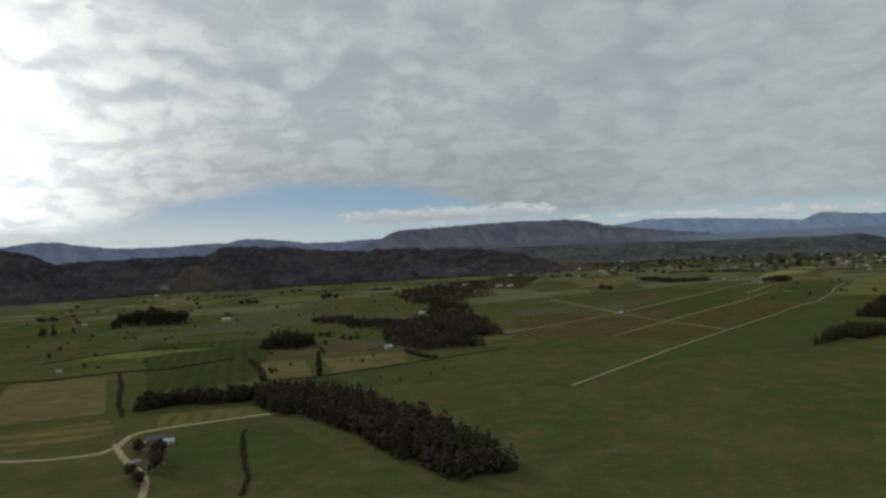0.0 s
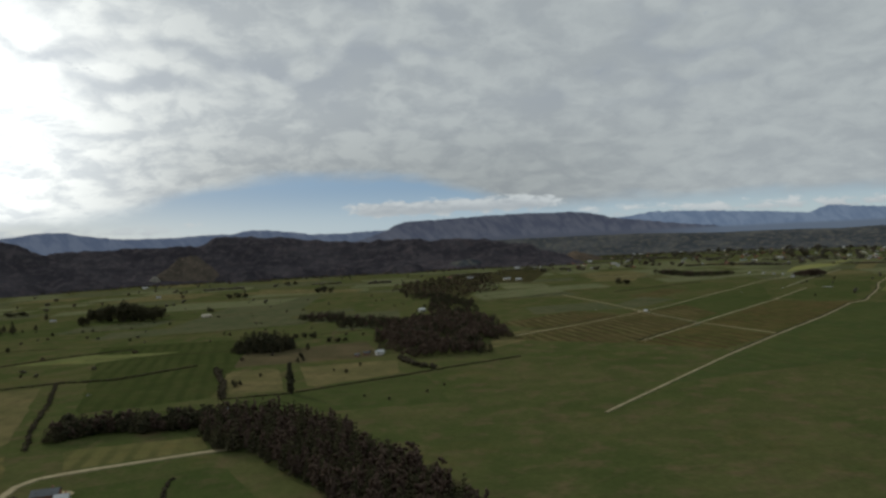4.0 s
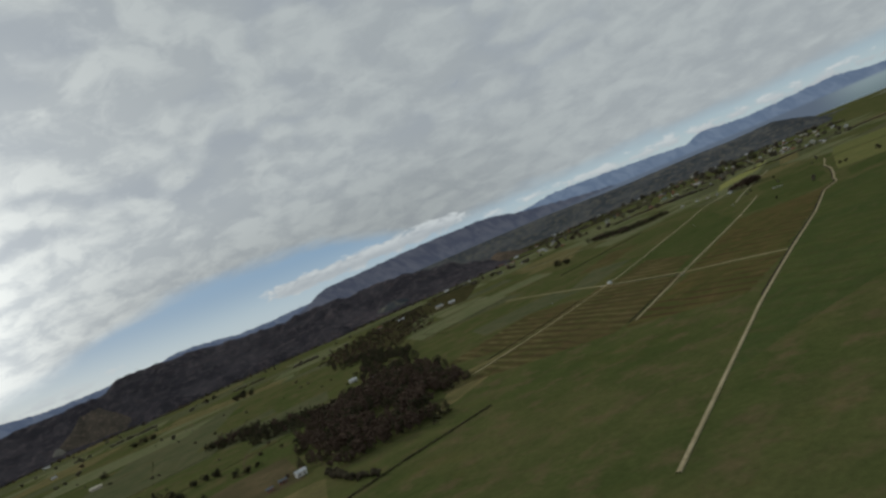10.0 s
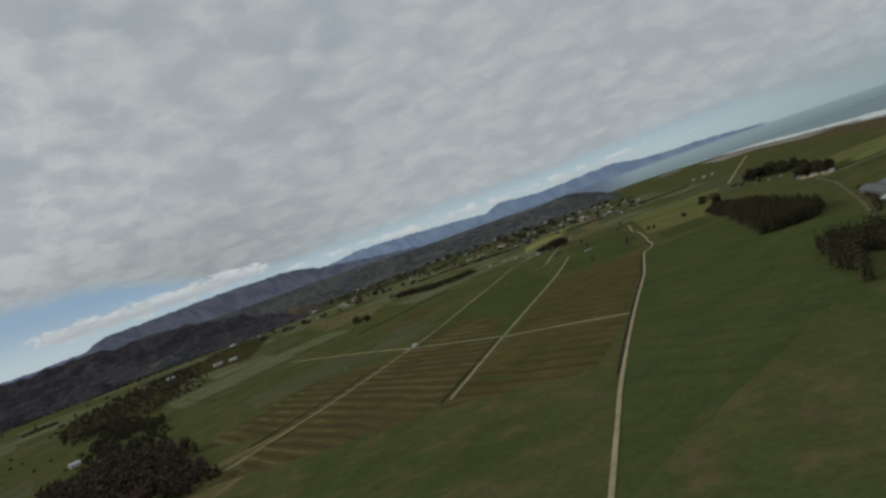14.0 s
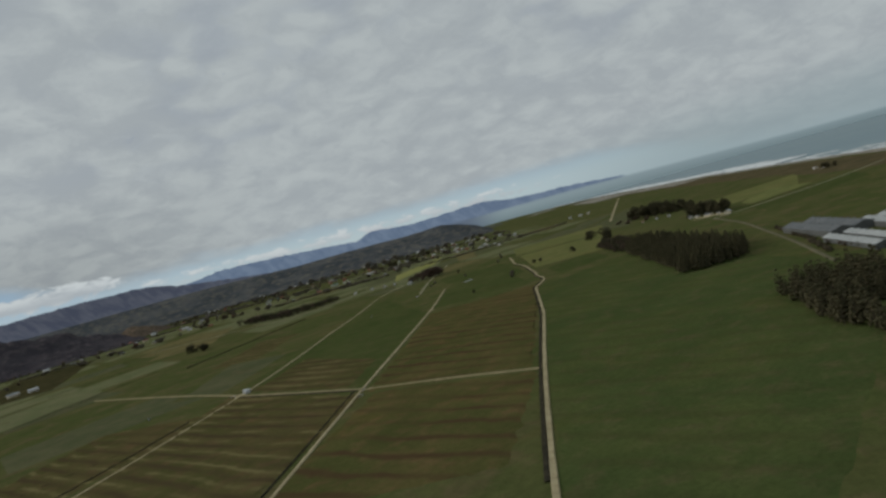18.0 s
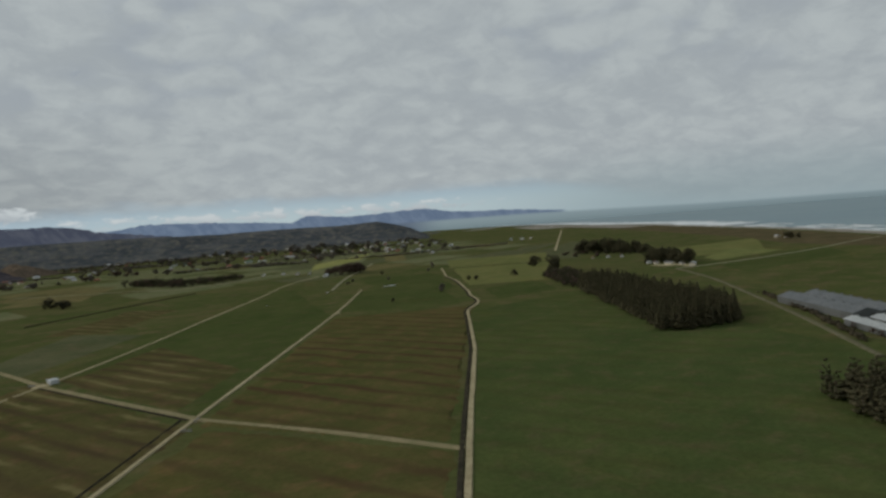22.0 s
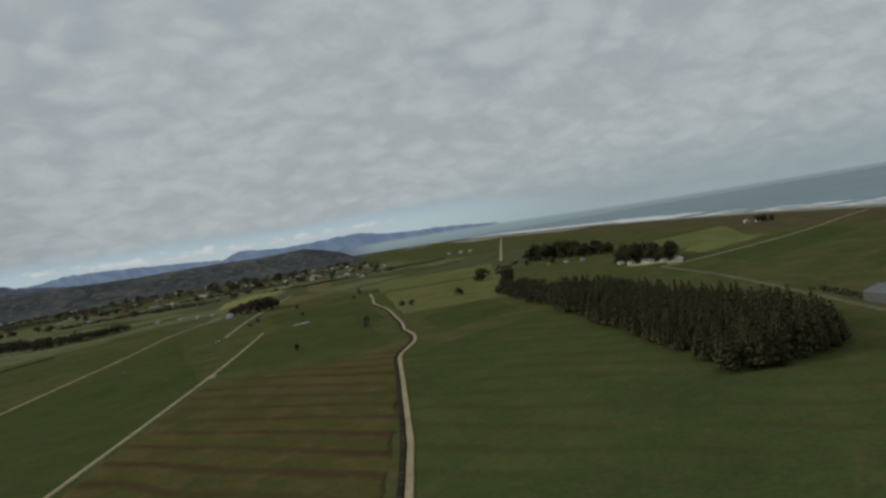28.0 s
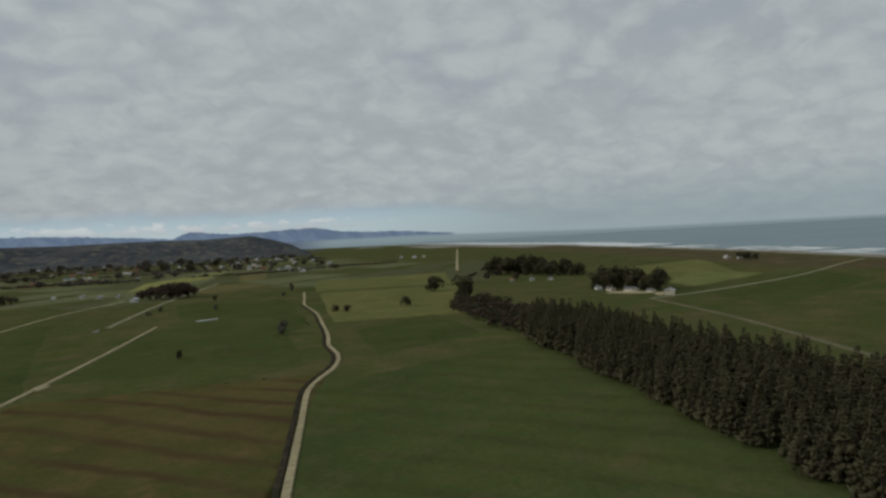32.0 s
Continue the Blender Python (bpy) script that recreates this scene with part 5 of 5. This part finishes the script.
def gable_roof(w, d, h, rise, over=0.5, thick=0.18, ribs=0):
    bm = bmesh.new()
    x, y = w / 2 + over, d / 2 + over
    drop = rise * over / (d / 2)
    for s in (-1, 1):
        low, top = h - drop + 0.03, h + rise + 0.03
        a = [bm.verts.new(p) for p in ((-x, s * y, low), (x, s * y, low), (x, 0, top), (-x, 0, top))]
        b = [bm.verts.new((v.co.x, v.co.y, v.co.z + thick)) for v in a]
        for f in ((a[0], a[1], a[2], a[3]), (b[3], b[2], b[1], b[0]), (a[0], b[0], b[1], a[1]), (a[1], b[1], b[2], a[2]), (a[3], b[3], b[0], a[0])):
            bm.faces.new(f)
        for k in range(ribs):
            q = -x + (k + 0.5) * 2 * x / ribs
            v = [bm.verts.new(p) for p in ((q - 0.12, s * y, low + thick), (q + 0.12, s * y, low + thick), (q + 0.12, 0, top + thick), (q - 0.12, 0, top + thick), (q, s * y, low + thick + 0.1), (q, 0, top + thick + 0.1))]
            bm.faces.new((v[0], v[4], v[5], v[3]))
            bm.faces.new((v[4], v[1], v[2], v[5]))
    bmesh.ops.recalc_face_normals(bm, faces=bm.faces)
    return bm


def house(x, y, w, d, h, turn, wall, roof, label, group="", name="house", chimney=True):
    root = new(name)
    root.matrix_world = pose(x, y, float(lie(x, y)), 0, 0, turn)
    rise = d * 0.24
    part("wall", gable_walls(w, d, h, rise), wall, root)
    top = part("roof", gable_roof(w, d, h, rise), roof, root)
    if chimney:
        bm = bmesh.new()
        box(bm, w * 0.2, d * 0.1, h + rise * 0.4, w * 0.2 + 0.8, d * 0.1 + 0.8, h + rise + 1.0)
        part("chimney", bm, BRICKISH, root)
    n = max(2, int(w / 3.5))
    for s in (-1, 1):
        for k in range(n):
            q = -w / 2 + (k + 0.5) * w / n
            bm = bmesh.new()
            if s == -1 and k == n // 2:
                box(bm, q - 0.45, s * d / 2 - 0.06, 0.1, q + 0.45, s * d / 2 + 0.06, 2.1)
                part("door", bm, DOORPAINT, root)
                continue
            box(bm, q - 0.75, s * d / 2 - 0.06, 0.95, q + 0.75, s * d / 2 + 0.06, 2.1)
            win = part("window", bm, WHITE, root)
            bm = bmesh.new()
            box(bm, q - 0.65, s * d / 2 - 0.09, 1.05, q + 0.65, s * d / 2 + 0.09, 2.0)
            pane = part("pane", bm, GLASS, win)
    return tagged(root, label, "house", group)


def long_shed(x, y, w, d, h, turn, roof, label, spans=1, name="farm_shed", side=None):
    """A long metal shed, with its roof in one or more spans side by side."""
    root = new(name)
    root.matrix_world = pose(x, y, float(lie(x, y)), 0, 0, turn)
    for k in range(spans):
        off = (k + 0.5 - spans / 2) * d / spans
        for nm, bm, mat in (("wall", gable_walls(w, d / spans, h, d / spans * 0.16), side or CREAM), ("roof", gable_roof(w, d / spans, h, d / spans * 0.16, 0.02 if spans > 1 else 0.4, 0.15, int(w / 4)), roof)):
            bmesh.ops.translate(bm, verts=bm.verts, vec=(0, off, 0))
            part(nm, bm, mat, root)
        bm = bmesh.new()
        box(bm, w / 2 - 0.05, off - 1.8, 0, w / 2 + 0.08, off + 1.8, 3.2)
        part("door", bm, DOORPAINT, root)
        n = max(3, int(w / 9))
        for j in range(n):
            q = -w / 2 + (j + 0.5) * w / n
            bm = bmesh.new()
            box(bm, q - 1.4, off - 0.35, h + d / spans * 0.16 + 0.1, q + 1.4, off + 0.35, h + d / spans * 0.16 + 0.75)
            part("vent", bm, roof, root)
    return tagged(root, label, "shed")


long_shed(708, 881, 88, 32, 4.2, 48, SHED_GREY, "very long grey iron roofed shed beside the lane", 2, side=SHED_DARK)
long_shed(629, 828, 76, 9, 3.4, 46, SHED_PALE, "long narrow white roofed shed", side=SHED_DARK)
long_shed(639, 819, 74, 9, 3.4, 46, SHED_PALE, "long narrow white roofed shed next to another", side=SHED_DARK)
long_shed(690, 826, 60, 22, 4.0, 46, SHED_PALE, "long pale roofed shed behind the others", 2, side=SHED_DARK)
house(611, 793, 9, 6, 2.6, 46, CREAM, ROOF_GREY, "small grey roofed building at the end of the sheds", name="pump_house", chimney=False)

HOUSES = [
    (-32, 880, 8, 6, 3.2, 25, WHITE, ROOF_WHITE, "white farmhouse with pale roof by the wood"), (-46, 882, 6, 4, 2.3, 15, BRICKISH, SHED_GREY, "small farm outbuilding beside the white farmhouse"),
    (-55, 874, 5, 3.5, 2.2, 5, BRICKISH, SHED_GREY, "low brown shed near the farmhouse"), (-363, 1397, 16, 8, 3.0, 20, CREAM, CREAM, "pale milking shed on open pasture"),
    (-653, 1445, 10, 6, 3, 30, CREAM, ROOF_GREY, "cream house near the hill foot"), (-405, 828, 5, 4, 2.2, 10, WHITE, ROOF_GREY, "small white barn beside a hedge"),
    (-175, 486, 12, 8, 3.0, 12, BRICKISH, SHED_GREY, "grey roofed house inside the lane bend"), (-165, 481, 6, 5, 2.4, 12, WHITE, ROOF_WHITE, "small white garage beside the lane house"),
    (-170, 436, 4, 3, 2.2, 40, CREAM, ROOF_GREY, "little cream shed under the trees"), (-649, 1964, 11, 7, 3, 15, WHITE, ROOF_GREY, "white cottage below the hills"),
    (-874, 2473, 18, 8, 3.2, 20, CREAM, ROOF_WHITE, "pale building below the knoll"), (16, 1312, 10, 7, 3, 20, WHITE, ROOF_WHITE, "white house in the wood"), (42, 1237, 11, 7, 3, 35, WHITE, ROOF_WHITE, "white house among bare trees"),
    (820, 1832, 5, 4, 2.2, 40, WHITE, ROOF_WHITE, "small white hut beside the pasture"), (841, 1802, 6, 4, 2.2, 35, WHITE, ROOF_GREY, "white hut beside the pasture"), (839, 1752, 7, 5, 2.3, 30, CREAM, ROOF_GREY, "pale hut in a row"),
    (856, 1742, 6, 4, 2.3, 50, WHITE, ROOF_GREY, "white hut with grey roof"), (827, 1645, 8, 6, 3.0, 35, WHITE, ROOF_WHITE, "white shed beside the grove"),
    (1448, 3364, 32, 9, 4, 20, CREAM, ROOF_WHITE, "long pale building of the settlement"), (1570, 3307, 16, 8, 3.4, 10, WHITE, ROOF_GREY, "white house in the settlement"), (1615, 3280, 18, 8, 3.4, 25, CREAM, ROOF_RED, "cream house with red roof"),
    (1671, 3257, 34, 10, 4, 15, CREAM, ROOF_WHITE, "long pale hall in the settlement"), (1699, 3224, 14, 8, 3.6, 20, WHITE, ROOF_WHITE, "white house in the settlement"), (1745, 3200, 16, 9, 4, 30, WHITE, ROOF_GREY, "tall white house in the settlement"),
    (1862, 3127, 20, 9, 4, 15, WHITE, ROOF_WHITE, "white house in the settlement"), (1500, 2460, 10, 7, 3.2, 25, WHITE, ROOF_RED, "white cottage with red roof"), (1374, 2087, 18, 8, 3.6, 35, WHITE, ROOF_WHITE, "white barn on green pasture"),
    (1314, 1978, 11, 6, 2.8, 35, CREAM, ROOF_WHITE, "pale shed on green pasture"), (1882, 2901, 14, 8, 3.4, 25, WHITE, ROOF_GREY, "white house in the settlement"), (1755, 2555, 16, 8, 3.4, 20, CREAM, ROOF_WHITE, "pale house far along the plain"),
    (1687, 2380, 18, 9, 3.6, 35, WHITE, ROOF_WHITE, "white house far along the plain"), (1298, 1981, 19, 7, 3, 30, CREAM, ROOF_GREEN, "green roofed shed on the plain"), (1513, 2117, 18, 9, 4, 40, WHITE, ROOF_WHITE, "white farmhouse far across the pasture"),
    (1262, 1902, 21, 7, 3, 40, CREAM, ROOF_WHITE, "long pale shed across the pasture"), (1698, 2071, 13, 8, 3.6, 40, WHITE, ROOF_WHITE, "white house near the airstrip"), (1707, 2037, 15, 8, 3.4, 30, WHITE, ROOF_GREY, "white house near the airstrip"), (1721, 2019, 12, 7, 3, 30, CREAM, ROOF_WHITE, "pale shed near the airstrip"),
    (1451, 3350, 20, 8, 3.4, 15, WHITE, ROOF_RED, "white house with a red roof"), (1101, 1325, 8, 5, 2.2, 40, WHITE, SHED_GREY, "white cottage under dark trees"), (1107, 1306, 7, 5, 2.2, 40, WHITE, SHED_GREY, "white cottage under dark trees"),
    (1010, 1201, 7, 5, 2.2, 45, WHITE, SHED_GREY, "white shed beside the farm trees"), (1001, 1185, 8, 4, 2.1, 60, CREAM, SHED_GREY, "cream farmhouse before tall trees"), (977, 1125, 10, 7, 3, 20, CREAM, ROOF_GREY, "grey roofed barn on the lane"),
    (995, 1164, 12, 5, 2.3, 70, CREAM, SHED_GREY, "long low milking shed before the trees"), (989, 1145, 7, 4, 2.0, 60, CREAM, SHED_GREY, "low cream calf shed at the farm"), (1089, 1343, 6, 4, 2.1, 40, CREAM, ROOF_RED, "small rusty roofed shed under dark trees"),
    (1445, 1232, 10, 7, 2.6, 45, CREAM, ROOF_GREY, "lone cottage near the beach"), (1432, 1212, 6, 5, 2.8, 45, WHITE, ROOF_GREY, "small white shed near the beach"),
    (1042, 3466, 18, 9, 4, 10, WHITE, ROOF_WHITE, "white house at the valley edge"), (1067, 3436, 15, 8, 3.6, 15, WHITE, ROOF_WHITE, "white house at the valley edge"), (1105, 3426, 14, 8, 3.6, 0, CREAM, ROOF_RED, "cream house at the valley edge"),
    (704, 2593, 18, 9, 3.8, 10, CREAM, ROOF_WHITE, "pale farmhouse in the valley"), (696, 2912, 16, 8, 3.6, 5, WHITE, ROOF_WHITE, "white farmhouse in the valley"), (686, 3339, 18, 8, 3.6, 10, WHITE, ROOF_GREY, "white house under the low hills"), (690, 3102, 19, 8, 3.6, 0, CREAM, ROOF_WHITE, "pale shed in the valley"),
    (1404, 3388, 40, 10, 4.5, 15, CREAM, ROOF_WHITE, "long pale building below the low hills"), (1267, 3444, 24, 9, 4, 10, WHITE, ROOF_WHITE, "white building below the low hills"), (249, 2015, 18, 9, 4, 5, CREAM, ROOF_GREY, "grey roofed house by dark bush"), (277, 1991, 15, 8, 3.6, 0, WHITE, ROOF_WHITE, "white house by dark bush"),
    (162, 2146, 16, 8, 3.6, 0, WHITE, ROOF_WHITE, "white house at the hill foot"), (105, 2205, 14, 8, 3.4, 10, CREAM, ROOF_RED, "cream house at the hill foot"), (369, 2647, 15, 8, 3.4, 5, WHITE, ROOF_WHITE, "white house at the hill foot"),
]
for row in HOUSES:
    house(*row, group="houses of the plain", name="house" if row[2] < 21 else "hall", chimney="house" in row[8] or "cottage" in row[8])


def village():
    """More houses and sheds strewn over the valley floor."""
    rnd = random.Random(63)
    looks = [(WHITE, ROOF_GREY, "white house with a grey roof in the valley"), (CREAM, ROOF_WHITE, "cream house with a pale roof in the valley"), (BRICKISH, ROOF_GREY, "brown house with a grey roof in the valley"), (CREAM, ROOF_RED, "cream house with a rusty roof in the valley"), (WHITE, ROOF_GREEN, "white house with a green roof in the valley"), (CREAM, ROOF_GREY, "cream farm shed in the valley"), (BRICKISH, ROOF_RED, "brown house with a rusty roof in the valley")]
    for k in range(92):
        az, r = (radians(rnd.uniform(8, 35)), rnd.uniform(2350, 3350)) if k < 50 else (radians(rnd.uniform(24, 34.5)), rnd.uniform(2550, 3350))
        wall, roof, label = rnd.choice(looks)
        house(math.sin(az) * r, math.cos(az) * r, rnd.uniform(8, 13), rnd.uniform(6, 8), rnd.uniform(2.6, 3.4), rnd.uniform(-30, 60), wall, roof, label, group="valley houses", name="house", chimney="house" in label)


village()


def trough(x, y, w, turn):
    root = new("irrigation_cover")
    root.matrix_world = pose(x, y, float(lie(x, y)), 0, 0, turn)
    bm = bmesh.new()
    box(bm, -w / 2, -1.1, 0.1, w / 2, 1.1, 0.8)
    bmesh.ops.bevel(bm, geom=bm.edges[:], offset=0.2, segments=1, affect="EDGES")
    part("cover", bm, ROOF_WHITE, root)
    for s in (-1, 1):
        bm = bmesh.new()
        box(bm, s * w / 2 - 0.3, -1.3, 0, s * w / 2 + 0.3, 1.3, 1.0)
        part("end_frame", bm, TIMBER, root)
    tagged(root, "long pale cover lying in a green paddock", "farm equipment")


trough(749, 1383, 16, -12)
trough(680, 1409, 3.5, 0)


def gate_yard(x, y, w, d, turn, label):
    """A trampled stony pad where tracks meet, slightly raised."""
    m = 10
    u, v = np.meshgrid(np.linspace(-1, 1, m), np.linspace(-1, 1, m), indexing="ij")
    a = radians(turn)
    px, py = u * w / 2 * np.sqrt(1 - v * v / 2), v * d / 2 * np.sqrt(1 - u * u / 2)
    xs, ys = x + px * math.cos(a) - py * math.sin(a), y + px * math.sin(a) + py * math.cos(a)
    zs = lie(xs, ys) + 0.62 - 0.6 * np.maximum(np.abs(u), np.abs(v)) ** 4
    tagged(new("stock_yard", grid_mesh("stock_yard", xs, ys, zs, GRAVEL)), label, "yard", kind="structure")


gate_yard(334, 1146, 14, 8, 45, "pale stony yard where farm tracks cross")
gate_yard(577, 1231, 13, 6, 50, "pale stony yard on the farm track")
gate_yard(-175, 491, 22, 12, 0, "pale gravel yard in front of the lane house")
gate_yard(981, 1133, 26, 10, 20, "pale gravel farmyard on the lane")


gate_yard(987, 1160, 16, 44, 10, "pale trampled yard before the milking shed")


def open_shed(x, y, w, d, h, turn, label):
    """A small open fronted stock shelter with a leaning roof."""
    root = new("stock_shelter")
    root.matrix_world = pose(x, y, float(lie(x, y)) + 0.2, 0, 0, turn)
    for name, spans in (("back_wall", (-w / 2, d / 2 - 0.15, -0.6, w / 2, d / 2, h - 0.5)), ("side_wall", (-w / 2, -d / 2, -0.6, -w / 2 + 0.15, d / 2 - 0.16, h - 0.4)), ("side_wall", (w / 2 - 0.15, -d / 2, -0.6, w / 2, d / 2 - 0.16, h - 0.4))):
        bm = bmesh.new()
        box(bm, *spans)
        part(name, bm, ROOF_WHITE, root)
    for k in range(3):
        bm = bmesh.new()
        q = -w / 2 + 0.4 + k * (w - 0.8) / 2
        box(bm, q - 0.1, -d / 2 + 0.1, -0.6, q + 0.1, -d / 2 + 0.3, h - 0.05)
        part("post", bm, TIMBER, root)
    bm = bmesh.new()
    box(bm, -w / 2 - 0.3, -d / 2 - 0.4, h, w / 2 + 0.3, d / 2 + 0.3, h + 0.14)
    for v in bm.verts:
        v.co.z -= 0.09 * (v.co.y + d / 2)
    part("roof", bm, ROOF_WHITE, root, "pale iron roof")
    return tagged(root, label, "shed")


open_shed(340, 1147, 4.6, 3.4, 2.3, 200, "small pale open fronted shelter where two tracks cross")


def water_trough(x, y, turn):
    """A round edged concrete drinking trough with a float cover."""
    root = new("water_trough")
    root.matrix_world = pose(x, y, float(lie(x, y)) + 0.15, 0, 0, turn)
    bm = bmesh.new()
    box(bm, -1.5, -0.6, -0.2, 1.5, 0.6, 0.6)
    top = max(bm.faces, key=lambda f: f.calc_center_median().z)
    inner = bmesh.ops.inset_region(bm, faces=[top], thickness=0.12)
    bmesh.ops.translate(bm, verts=top.verts, vec=(0, 0, -0.35))
    part("basin", bm, SHED_PALE, root)
    bm = bmesh.new()
    box(bm, -1.38, -0.47, 0.28, 0.7, 0.47, 0.42)
    part("water", bm, GLASS, root)
    bm = bmesh.new()
    box(bm, 0.75, -0.5, 0.55, 1.4, 0.5, 0.66)
    part("float_cover", bm, TIMBER, root)
    return tagged(root, "pale concrete water trough standing in pasture", "trough", "water troughs")


for x, y, turn in ((581, 1364, 50), (279, 1196, 60), (-133, 664, 20), (-271, 742, 60)):
    water_trough(x, y, turn)


def farm_gate(x, y, turn):
    """A five bar gate hung between two posts."""
    root = new("farm_gate")
    root.matrix_world = pose(x, y, float(lie(x, y)) + 0.1, 0, 0, turn)
    for s in (-1, 1):
        bm = bmesh.new()
        box(bm, s * 2.2 - 0.1, -0.1, -0.5, s * 2.2 + 0.1, 0.1, 1.45)
        part("post", bm, TIMBER, root)
    for k in range(5):
        bm = bmesh.new()
        box(bm, -2.08, -0.03, 0.2 + k * 0.23, 2.08, 0.03, 0.28 + k * 0.23)
        part("rail", bm, SHED_PALE, root)
    return tagged(root, "closed five bar farm gate at a track crossing", "gate", "farm gates")


for x, y, turn in ((357, 994, 40), (330, 1149, 130), (348, 982, 130)):
    farm_gate(x, y, turn)
